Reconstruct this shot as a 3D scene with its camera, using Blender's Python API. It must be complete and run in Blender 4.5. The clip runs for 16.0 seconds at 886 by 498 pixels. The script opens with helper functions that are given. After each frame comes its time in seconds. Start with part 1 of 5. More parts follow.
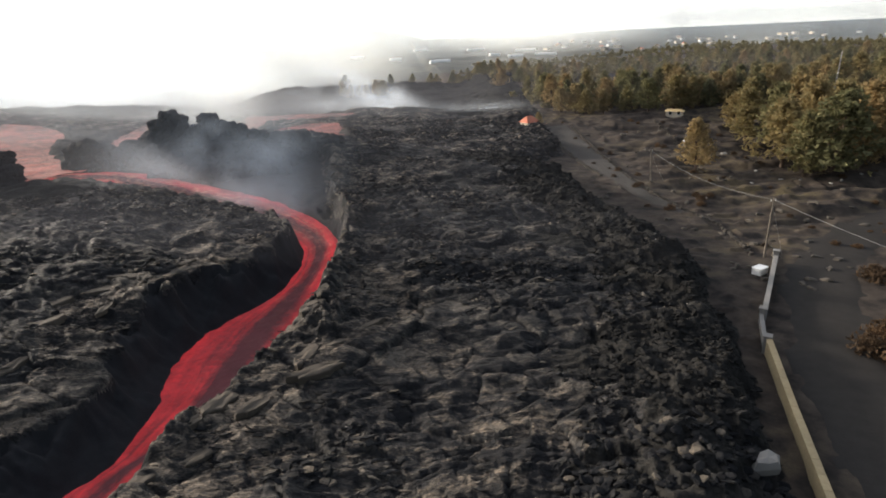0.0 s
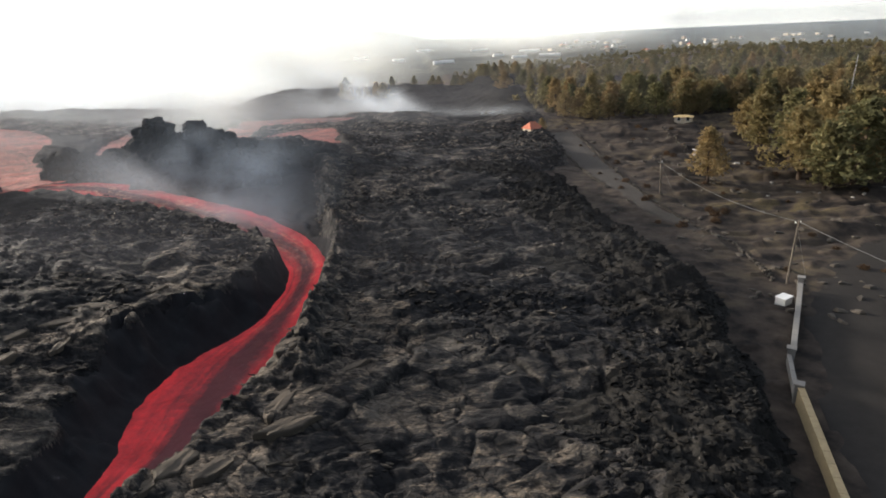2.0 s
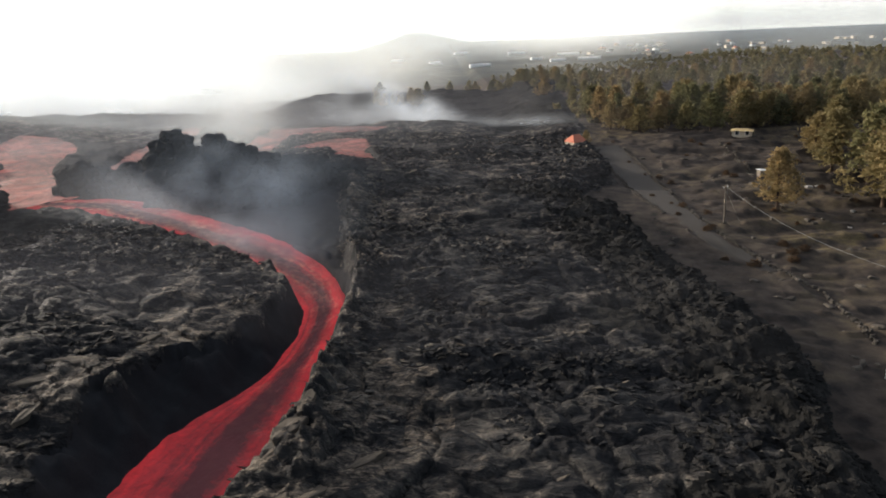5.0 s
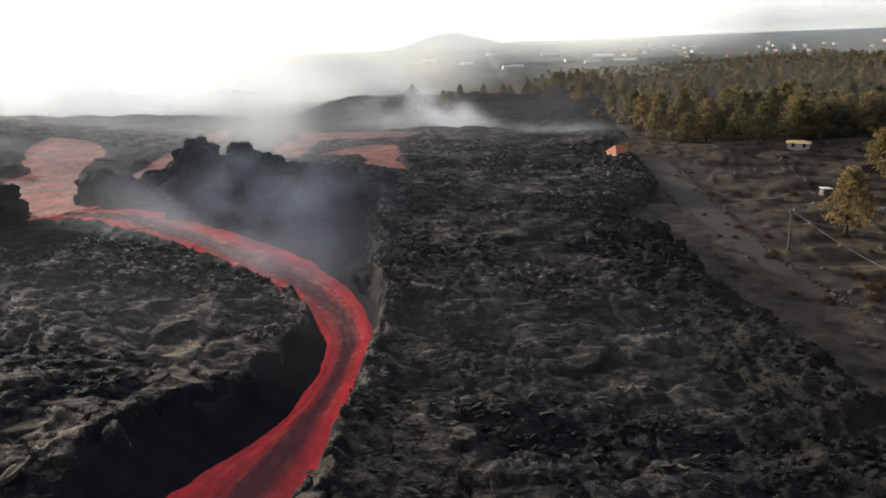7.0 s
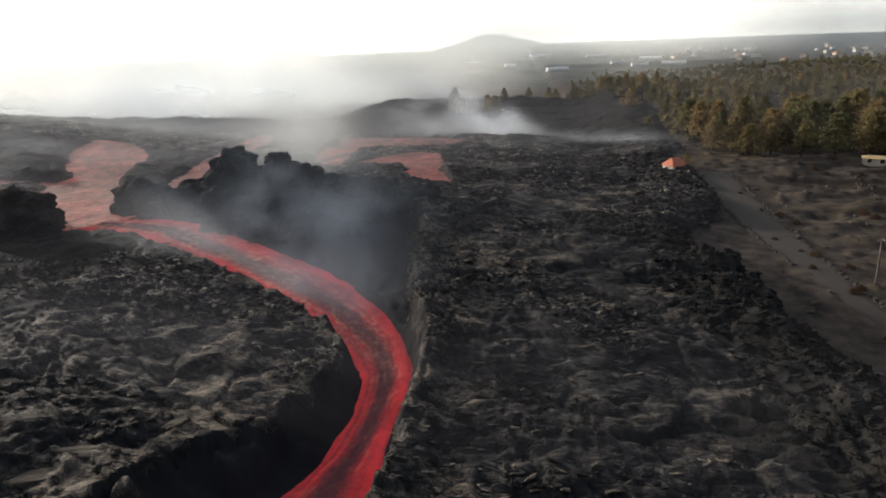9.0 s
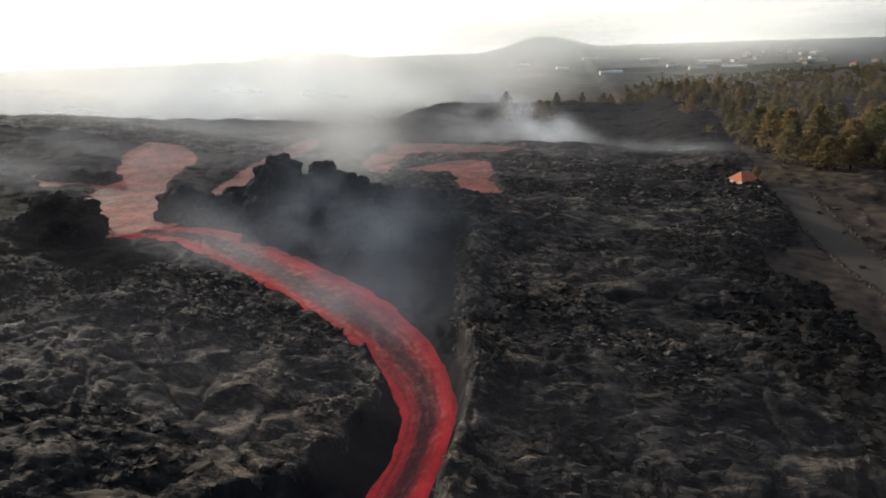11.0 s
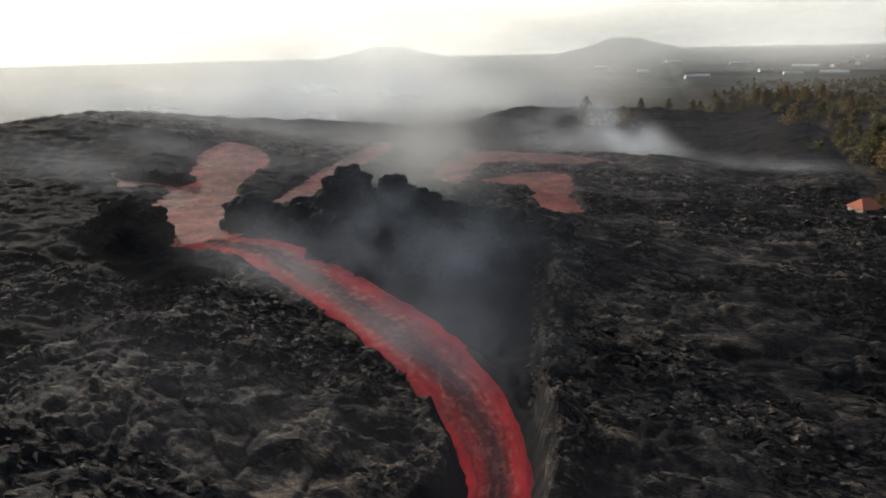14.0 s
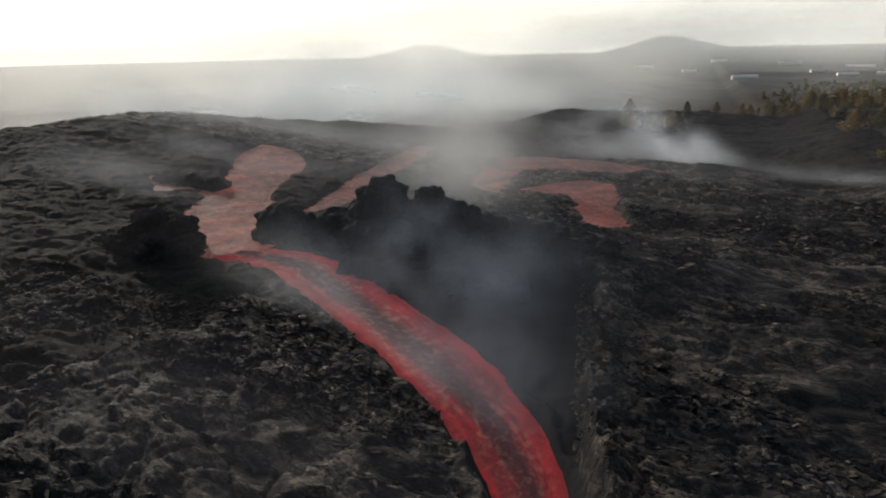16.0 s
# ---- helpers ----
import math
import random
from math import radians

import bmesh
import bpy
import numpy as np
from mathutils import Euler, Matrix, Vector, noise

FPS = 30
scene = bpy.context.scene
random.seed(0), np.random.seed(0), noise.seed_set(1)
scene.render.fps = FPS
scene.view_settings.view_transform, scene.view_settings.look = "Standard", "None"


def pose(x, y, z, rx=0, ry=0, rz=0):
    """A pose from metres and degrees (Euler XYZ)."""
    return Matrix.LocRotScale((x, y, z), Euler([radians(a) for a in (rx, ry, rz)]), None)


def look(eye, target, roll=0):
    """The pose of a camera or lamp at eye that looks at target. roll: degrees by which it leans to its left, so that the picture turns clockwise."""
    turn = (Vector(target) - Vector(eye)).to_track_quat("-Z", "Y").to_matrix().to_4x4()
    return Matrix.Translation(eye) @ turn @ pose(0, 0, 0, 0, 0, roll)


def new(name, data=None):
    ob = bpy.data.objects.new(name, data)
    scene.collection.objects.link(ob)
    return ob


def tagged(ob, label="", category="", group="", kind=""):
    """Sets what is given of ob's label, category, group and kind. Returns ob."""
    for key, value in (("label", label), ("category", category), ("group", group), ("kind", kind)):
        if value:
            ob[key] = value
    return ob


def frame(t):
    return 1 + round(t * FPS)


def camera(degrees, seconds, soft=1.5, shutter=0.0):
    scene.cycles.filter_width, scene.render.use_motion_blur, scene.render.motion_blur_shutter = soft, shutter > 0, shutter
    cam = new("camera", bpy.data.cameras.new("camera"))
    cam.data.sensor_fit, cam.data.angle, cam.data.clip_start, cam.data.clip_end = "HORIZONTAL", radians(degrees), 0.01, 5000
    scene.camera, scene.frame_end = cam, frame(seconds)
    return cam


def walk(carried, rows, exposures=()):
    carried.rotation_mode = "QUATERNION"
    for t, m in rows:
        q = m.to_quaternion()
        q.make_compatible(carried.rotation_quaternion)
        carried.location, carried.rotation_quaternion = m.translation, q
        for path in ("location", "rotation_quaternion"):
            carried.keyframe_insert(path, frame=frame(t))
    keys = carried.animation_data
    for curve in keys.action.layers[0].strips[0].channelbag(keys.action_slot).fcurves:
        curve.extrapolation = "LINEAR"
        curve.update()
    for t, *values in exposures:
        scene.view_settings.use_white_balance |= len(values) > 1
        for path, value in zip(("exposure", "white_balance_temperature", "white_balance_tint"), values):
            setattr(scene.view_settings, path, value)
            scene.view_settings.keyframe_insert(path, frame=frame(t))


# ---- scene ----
cam = camera(72.9, 16.0, soft=1.8)
# seconds, eye x y z, yaw, pitch, roll
PATH = [
    (0.0, 0.0, 0.0, 30.6, 2.921, -19.518, -2.779),
    (0.5, 0.352, 1.618, 30.813, 2.955, -19.58, -2.777),
    (1.0, 0.637, 3.215, 30.973, 3.043, -19.512, -2.767),
    (1.5, 0.853, 4.922, 31.111, 3.166, -19.544, -2.656),
    (2.0, 0.868, 6.572, 31.229, 3.286, -19.486, -2.744),
    (2.5, 0.795, 8.317, 31.375, 3.375, -19.469, -2.735),
    (3.0, 0.784, 10.016, 31.521, 3.527, -19.462, -2.82),
    (5.5, -0.307, 19.153, 32.351, 7.436, -19.092, -2.533),
    (6.0, -0.776, 20.874, 32.541, 8.108, -19.078, -2.466),
    (6.5, -1.244, 22.644, 32.84, 8.596, -19.037, -2.417),
    (7.0, -1.631, 24.322, 33.095, 9.393, -19.02, -2.338),
    (7.5, -2.102, 25.963, 33.346, 10.463, -18.961, -2.33),
    (8.0, -2.581, 27.604, 33.608, 11.348, -18.901, -2.341),
    (8.5, -3.101, 29.105, 33.855, 12.119, -18.86, -2.263),
    (9.0, -3.662, 30.613, 34.054, 13.198, -18.808, -2.154),
    (11.5, -6.184, 37.582, 34.675, 18.905, -18.373, -1.87),
    (12.0, -6.835, 38.97, 34.826, 20.107, -18.298, -1.747),
    (12.5, -7.325, 40.045, 35.025, 21.149, -18.331, -1.74),
    (13.0, -8.03, 41.26, 35.19, 22.304, -18.314, -1.522),
    (13.5, -8.565, 42.279, 35.402, 23.279, -18.281, -1.422),
    (14.0, -9.259, 43.516, 35.641, 24.412, -18.345, -1.306),
    (14.5, -9.74, 44.586, 35.877, 25.466, -18.313, -1.198),
    (15.0, -10.332, 45.688, 36.233, 26.491, -18.41, -1.092),
    (15.5, -10.845, 46.63, 36.493, 27.207, -18.391, -1.219),
    (16.0, -11.586, 47.688, 36.67, 27.908, -18.386, -1.247),
]
walk(cam, [(t, pose(x, y, z, 90 + pitch, 0, yaw) @ pose(0, 0, 0, 0, 0, roll)) for t, x, y, z, yaw, pitch, roll in PATH],
     [(0, 0.80), (3, 0.72), (5.5, 0.55), (9, 0.26), (12.5, -0.13), (16, -0.36)])

scene.cycles.transparent_max_bounces = 80

# ---- light ----
SUN_AZIMUTH, SUN_HEIGHT = radians(-62), radians(15)
world = bpy.data.worlds.new("hazy_sky")
scene.world = world
world.use_nodes = True
wn, wl = world.node_tree.nodes, world.node_tree.links
wn.clear()
sky = wn.new("ShaderNodeTexSky")
sky.sky_type, sky.sun_disc = "NISHITA", False
sky.sun_elevation, sky.sun_rotation = SUN_HEIGHT, SUN_AZIMUTH
sky.altitude, sky.air_density, sky.dust_density, sky.ozone_density = 300, 1.0, 6.0, 1.0
clear = wn.new("ShaderNodeBackground")
clear.inputs["Strength"].default_value = 0.07
wl.new(sky.outputs[0], clear.inputs[0])
# a bright overcast of thin cloud and smoke, cream low down and greyer high up
wco = wn.new("ShaderNodeTexCoord")
wsep = wn.new("ShaderNodeSeparateXYZ")
wl.new(wco.outputs["Generated"], wsep.inputs[0])
wramp = wn.new("ShaderNodeValToRGB")
wramp.color_ramp.elements[0].position, wramp.color_ramp.elements[0].color = 0.0, (0.95, 0.93, 0.84, 1)
wramp.color_ramp.elements[1].position, wramp.color_ramp.elements[1].color = 0.6, (0.36, 0.38, 0.42, 1)
wmid = wramp.color_ramp.elements.new(0.10)
wmid.color = (1.0, 1.0, 0.97, 1)
wl.new(wsep.outputs["Z"], wramp.inputs[0])
wmap = wn.new("ShaderNodeMapping")
wmap.inputs["Scale"].default_value = (3, 3, 14)
wl.new(wco.outputs["Generated"], wmap.inputs[0])
wnoise = wn.new("ShaderNodeTexNoise")
wnoise.inputs["Scale"].default_value, wnoise.inputs["Detail"].default_value = 1.3, 4
wl.new(wmap.outputs[0], wnoise.inputs[0])
wscale = wn.new("ShaderNodeMapRange")
wscale.inputs["From Min"].default_value, wscale.inputs["From Max"].default_value = 0.3, 0.7
wscale.inputs["To Min"].default_value, wscale.inputs["To Max"].default_value = 0.62, 0.86
wl.new(wnoise.outputs[0], wscale.inputs[0])
# brighter on the sun's side; the unseen other side is dimmed to deepen shade
wdot = wn.new("ShaderNodeVectorMath")
wdot.operation = "DOT_PRODUCT"
wdot.inputs[1].default_value = (math.sin(SUN_AZIMUTH + 0.5), math.cos(SUN_AZIMUTH + 0.5), 0.25)
wl.new(wco.outputs["Generated"], wdot.inputs[0])
wside = wn.new("ShaderNodeMapRange")
wside.interpolation_type = "SMOOTHSTEP"
for k, v in enumerate((-0.6, 0.75, 0.14, 1.45)):
    wside.inputs[k + 1].default_value = v
wl.new(wdot.outputs["Value"], wside.inputs[0])
wboth = wn.new("ShaderNodeMath")
wboth.operation = "MULTIPLY"
wl.new(wscale.outputs[0], wboth.inputs[0])
wl.new(wside.outputs[0], wboth.inputs[1])
cloud = wn.new("ShaderNodeBackground")
wl.new(wramp.outputs[0], cloud.inputs["Color"])
wl.new(wboth.outputs[0], cloud.inputs["Strength"])
wadd = wn.new("ShaderNodeAddShader")
wout = wn.new("ShaderNodeOutputWorld")
wl.new(clear.outputs[0], wadd.inputs[0])
wl.new(cloud.outputs[0], wadd.inputs[1])
wl.new(wadd.outputs[0], wout.inputs[0])

sun = new("sun", bpy.data.lights.new("sun", "SUN"))
sun.data.energy, sun.data.angle, sun.data.color = 3.7, radians(5), (1.0, 0.91, 0.80)
sun.matrix_world = look((0, 0, 0), (-math.sin(SUN_AZIMUTH) * math.cos(SUN_HEIGHT), -math.cos(SUN_AZIMUTH) * math.cos(SUN_HEIGHT), -math.sin(SUN_HEIGHT)))


# ---- materials ----
class Nodes:
    """A node material with short helpers."""

    def __init__(self, name):
        self.m = bpy.data.materials.new(name)
        self.m.use_nodes = True
        self.n, self.l = self.m.node_tree.nodes, self.m.node_tree.links
        self.bsdf = self.n["Principled BSDF"]
        self.co = self.n.new("ShaderNodeTexCoord")

    def add(self, kind, **inputs):
        node = self.n.new("ShaderNode" + kind)
        for key, value in inputs.items():
            self.put(node.inputs[key.replace("_", " ")], value)
        return node

    def put(self, socket, value):
        if isinstance(value, bpy.types.NodeSocket):
            self.l.new(value, socket)
        else:
            socket.default_value = value

    def noise(self, scale, detail=4, rough=0.55, stretch=(1, 1, 1), coord="Object", twist=0.0):
        mp = self.add("Mapping", Scale=stretch)
        self.l.new(self.co.outputs[coord], mp.inputs[0])
        node = self.add("TexNoise", Vector=mp.outputs[0], Scale=scale, Detail=detail, Roughness=rough, Distortion=twist)
        return node.outputs[0]

    def ramp(self, fac, stops):
        node = self.add("ValToRGB", Fac=fac)
        e = node.color_ramp.elements
        while len(e) < len(stops):
            e.new(0.5)
        for el, (p, c) in zip(e, stops):
            el.position, el.color = p, (*c, 1) if len(c) == 3 else c
        return node.outputs[0]

    def mix(self, fac, a, b):
        node = self.n.new("ShaderNodeMix")
        node.data_type = "RGBA"
        for socket, value in ((node.inputs[0], fac), (node.inputs[6], a), (node.inputs[7], b)):
            self.put(socket, (*value, 1) if isinstance(value, tuple) and len(value) == 3 else value)
        return node.outputs[2]

    def math(self, op, a, b=0.0):
        node = self.n.new("ShaderNodeMath")
        node.operation = op
        self.put(node.inputs[0], a), self.put(node.inputs[1], b)
        return node.outputs[0]

    def scaled(self, color, by):
        node = self.n.new("ShaderNodeVectorMath")
        node.operation = "SCALE"
        self.put(node.inputs[0], color), self.put(node.inputs["Scale"], by)
        return node.outputs[0]

    def span(self, v, a, b, c=0.0, d=1.0):
        node = self.add("MapRange", Value=v)
        for i, k in enumerate((a, b, c, d)):
            self.put(node.inputs[i + 1], k)
        return node.outputs[0]

    def bump(self, height, strength=0.5, distance=0.1):
        node = self.add("Bump", Height=height, Strength=strength, Distance=distance)
        self.l.new(node.outputs[0], self.bsdf.inputs["Normal"])

    def done(self, color, rough=0.8, specular=0.4, metal=0.0):
        self.put(self.bsdf.inputs["Base Color"], (*color, 1) if isinstance(color, tuple) else color)
        self.put(self.bsdf.inputs["Roughness"], rough)
        self.put(self.bsdf.inputs["Specular IOR Level"], specular)
        self.put(self.bsdf.inputs["Metallic"], metal)
        return self.m


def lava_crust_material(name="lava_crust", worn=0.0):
    """Cooled crust: black slabs with folded skins, worn to grey and tan on their backs; steep faces kept dark to look
    shaded.
    """
    k = Nodes(name)
    warp = k.add("VectorMath")
    warp.operation = "ADD"
    shift = k.add("TexNoise", Vector=k.co.outputs["Object"], Scale=0.30, Detail=3)
    k.put(warp.inputs[0], k.co.outputs["Object"])
    k.put(warp.inputs[1], k.scaled(shift.outputs["Color"], 3.0))
    squash = k.add("Mapping", Vector=warp.outputs[0], Scale=(0.55, 1.0, 1.0))
    region = k.noise(0.035, 3, 0.5, twist=0.4)
    patch = k.noise(0.16, 4, 0.55, (0.7, 1.35, 1), twist=1.2)
    mid = k.noise(0.62, 4, 0.55, (0.6, 1.6, 1), twist=1.4)
    fine = k.noise(3.2, 4, 0.6, (0.7, 1.5, 1), twist=0.8)
    slab = k.add("TexVoronoi", Vector=squash.outputs[0], Scale=0.42)
    joint = k.add("TexVoronoi", Vector=squash.outputs[0], Scale=0.42)
    joint.feature = "DISTANCE_TO_EDGE"
    chip = k.add("TexVoronoi", Vector=squash.outputs[0], Scale=1.7)
    fold = k.noise(0.85, 3, 0.5, (0.5, 1.7, 1), twist=2.2)
    rope = k.span(k.math("ABSOLUTE", k.math("SUBTRACT", fold, 0.5)), 0.055, 0.0)
    tone = k.math("ADD", k.math("MULTIPLY", patch, 0.62), k.math("ADD", k.math("MULTIPLY", mid, 0.46), k.math("MULTIPLY", fine, 0.26)))
    tone = k.math("ADD", tone, k.math("ADD", k.math("MULTIPLY", slab.outputs["Color"], 0.16), k.math("MULTIPLY", chip.outputs["Color"], 0.10)))
    dark = k.ramp(tone, [(0.60, (0.0150, 0.0150, 0.0162)), (0.78, (0.0205, 0.0200, 0.0206)), (0.90, (0.041, 0.0382, 0.0352)), (1.0, (0.105, 0.092, 0.078))])
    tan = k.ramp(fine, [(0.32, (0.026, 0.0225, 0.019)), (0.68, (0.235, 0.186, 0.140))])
    # tan is left off steep faces, which puts their shade into the colour
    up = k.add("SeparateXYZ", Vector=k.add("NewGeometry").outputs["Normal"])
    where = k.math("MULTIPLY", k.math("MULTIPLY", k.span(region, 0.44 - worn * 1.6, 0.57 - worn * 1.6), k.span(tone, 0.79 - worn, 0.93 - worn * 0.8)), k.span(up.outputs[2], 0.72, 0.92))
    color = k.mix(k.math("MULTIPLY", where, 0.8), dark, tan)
    ridge = k.math("MULTIPLY", rope, k.math("MULTIPLY", k.span(patch, 0.46, 0.60), k.span(mid, 0.42, 0.58)))
    color = k.mix(k.math("MULTIPLY", ridge, 0.62), color, (0.125, 0.114, 0.100))
    color = k.mix(k.span(joint.outputs["Distance"], 0.045, 0.0, 0.0, 0.7), color, (0.008, 0.008, 0.009))
    height = k.math("ADD", k.math("MULTIPLY", fine, 0.35), k.math("ADD", mid, k.math("ADD", k.math("MULTIPLY", k.span(joint.outputs["Distance"], 0.0, 0.10), 0.4), k.math("MULTIPLY", chip.outputs["Color"], 0.12))))
    height = k.math("ADD", height, k.math("MULTIPLY", rope, 0.3))
    k.bump(height, 0.7, 0.35)
    return k.done(color, k.span(tone, 0.6, 1.0, 0.95, 0.75), 0.12)


def clinker_material(name, low, high):
    """Spiny black clinker at the flow's margin, faintly green with dust."""
    k = Nodes(name)
    geo, info = k.add("NewGeometry"), k.add("ObjectInfo")
    patch, mid, fine = k.noise(0.22, 3, 0.55, twist=0.8), k.noise(1.1, 4, 0.6, twist=1.0), k.noise(4.5, 4, 0.65)
    pick = k.math("FRACT", k.math("ADD", geo.outputs["Random Per Island"], info.outputs["Random"]))
    tone = k.math("ADD", k.math("MULTIPLY", patch, 0.45), k.math("ADD", k.math("MULTIPLY", mid, 0.4), k.math("ADD", k.math("MULTIPLY", fine, 0.2), k.math("MULTIPLY", pick, 0.12))))
    color = k.ramp(tone, [(0.44, low), (0.62, tuple((a + b) / 2.6 for a, b in zip(low, high))), (0.76, high)])
    k.bump(k.math("ADD", mid, k.math("MULTIPLY", fine, 0.5)), 0.8, 0.3)
    return k.done(color, 0.95, 0.06)


def lava_flake_material(name="lava_flakes", lift=1.0):
    """Loose flakes: mostly black, some worn to pale grey and tan."""
    k = Nodes(name)
    geo, info = k.add("NewGeometry"), k.add("ObjectInfo")
    pick = k.math("FRACT", k.math("ADD", geo.outputs["Random Per Island"], info.outputs["Random"]))
    tone = k.ramp(k.math("POWER", pick, lift), [(0.0, (0.0115, 0.012, 0.0135)), (0.60, (0.021, 0.021, 0.022)), (0.86, (0.050, 0.047, 0.043)), (1.0, (0.19, 0.158, 0.122))])
    fine = k.noise(6.0, 4, 0.65)
    color = k.mix(k.span(fine, 0.35, 0.7, 0.0, 0.7), tone, (0.012, 0.012, 0.013))
    k.bump(fine, 0.6, 0.08)
    color = k.scaled(color, k.span(k.noise(0.085, 3, 0.5, (0.8, 1.3, 1), twist=0.5), 0.36, 0.64, 0.55, 1.5))
    return k.done(color, 0.9, 0.08)


def ash_material():
    k = Nodes("volcanic_ash")
    big, mid, fine = k.noise(0.03, 4), k.noise(0.35, 5, 0.6), k.noise(7, 3)
    ash = k.ramp(mid, [(0.34, (0.022, 0.0195, 0.0185)), (0.52, (0.052, 0.0422, 0.0350)), (0.76, (0.090, 0.072, 0.056))])
    scrub = k.ramp(fine, [(0.35, (0.05, 0.042, 0.025)), (0.7, (0.13, 0.10, 0.055))])
    color = k.mix(k.math("MULTIPLY", k.span(big, 0.5, 0.68), k.span(mid, 0.45, 0.6)), ash, scrub)
    k.bump(k.math("ADD", k.math("MULTIPLY", fine, 0.4), k.noise(1.6, 5, 0.6)), 0.4, 0.12)
    return k.done(color, 0.95, 0.05)


def far_land_material():
    k = Nodes("far_land")
    big, mid = k.noise(0.004, 5, 0.6), k.noise(0.03, 5, 0.65)
    color = k.ramp(k.math("ADD", k.math("MULTIPLY", big, 0.5), k.math("MULTIPLY", mid, 0.5)),
                   [(0.35, (0.024, 0.027, 0.024)), (0.5, (0.048, 0.048, 0.040)), (0.62, (0.10, 0.092, 0.075))])
    return k.done(color, 0.95, 0.1)


def molten_material(name, hot, cool, glow, grain=1.9, flecks=1.0, pooled=False):
    """Glowing melt: long lanes with a darker skin down the middle, and crusts of paler flecks."""
    k = Nodes(name)
    uv = k.add("SeparateXYZ", Vector=k.co.outputs["UV"])
    across, along = uv.outputs[0], uv.outputs[1]
    lane = k.noise(0.075, 4, 0.6, (1, 1, 1), "Object", 1.5) if pooled else k.noise(1.0, 4, 0.6, (4.0, 0.035, 1), "UV", 0.5)
    streak = k.noise(0.42, 4, 0.6, (1.5, 0.8, 1), "Object", 2.0) if pooled else k.noise(1.0, 4, 0.6, (11.0, 0.16, 1), "UV", 0.6)
    clot = k.noise(grain, 4, 0.6, twist=0.6)
    islands = k.noise(grain * 0.16, 3, 0.55, twist=0.4)
    fleck = k.noise(1.1, 3, 0.6, (1, 1, 1), "Object", 1.6) if pooled else k.noise(1.0, 3, 0.6, (10.0, 0.95, 1), "UV", 0.6)
    edge = k.math("ABSOLUTE", k.math("SUBTRACT", k.math("MULTIPLY", across, 2.0), 1.0))
    band = 0.42 if pooled else k.span(edge, 0.04, 0.50, -0.02, 0.66)
    heat = k.math("ADD", band, k.math("ADD", k.math("MULTIPLY", k.math("SUBTRACT", lane, 0.5), 1.7), k.math("ADD", k.math("MULTIPLY", k.math("SUBTRACT", streak, 0.5), 1.3 if pooled else 0.5), k.math("MULTIPLY", k.math("SUBTRACT", clot, 0.5), 0.7))))
    heat = k.span(heat, 0.12, 0.85)
    color = k.mix(heat, cool, hot)
    young = 0.8 if pooled else k.span(along, 110.0, 190.0, 0.03, 1.0)
    spots = k.math("MULTIPLY", k.span(fleck, 0.50, 0.62), k.math("MULTIPLY", young, flecks))
    if not pooled:
        spots = k.math("MULTIPLY", spots, k.span(edge, 0.80, 0.45, 0.15, 1.0))
    color = k.mix(k.math("MULTIPLY", spots, 0.85), color, (1.0, 0.46, 0.31))
    k.put(k.bsdf.inputs["Emission Color"], color)
    k.put(k.bsdf.inputs["Emission Strength"], k.math("MULTIPLY", k.span(heat, 0, 1, glow * 0.55, glow), k.span(islands, 0.36, 0.62, 0.78, 1.15)))
    k.bump(k.math("ADD", clot, k.math("MULTIPLY", fleck, 0.6)), 0.7, 0.2)
    return k.done(k.mix(heat, (0.030, 0.020, 0.021), (0.05, 0.014, 0.014)), 0.8, 0.1)


def plain(name, color, rough=0.8, spread=0.25, scale=3.0, bump=0.2, specular=0.3, metal=0.0):
    """A worn, slightly uneven surface."""
    k = Nodes(name)
    a, b = k.noise(scale, 5, 0.6), k.noise(scale * 9, 3)
    lo, hi = tuple(c * (1 - spread) for c in color), tuple(min(1, c * (1 + spread)) for c in color)
    mixed = k.mix(k.math("ADD", k.math("MULTIPLY", a, 0.7), k.math("MULTIPLY", b, 0.3)), lo, hi)
    info = k.add("ObjectInfo")
    shade = k.mix(k.span(info.outputs["Random"], 0, 1, 0, 0.35), mixed, tuple(c * 0.6 for c in color))
    k.bump(k.math("ADD", a, b), bump, 0.05)
    return k.done(shade, rough, specular, metal)


def foliage_material(name, stops):
    k = Nodes(name)
    info = k.add("ObjectInfo")
    geo = k.add("NewGeometry")
    tone = k.math("ADD", k.math("MULTIPLY", info.outputs["Random"], 0.65), k.math("MULTIPLY", geo.outputs["Random Per Island"], 0.35))
    color = k.ramp(tone, stops)
    color = k.mix(k.span(k.noise(0.6, 3), 0.35, 0.65, 0.0, 0.45), color, tuple(c * 0.45 for c in stops[0][1]))
    k.done(color, 0.85, 0.15)
    thin = k.add("BsdfTranslucent", Color=color)
    both = k.add("MixShader", Fac=0.4)
    k.l.new(k.bsdf.outputs[0], both.inputs[1]), k.l.new(thin.outputs[0], both.inputs[2])
    k.l.new(both.outputs[0], k.n["Material Output"].inputs[0])
    return k.m


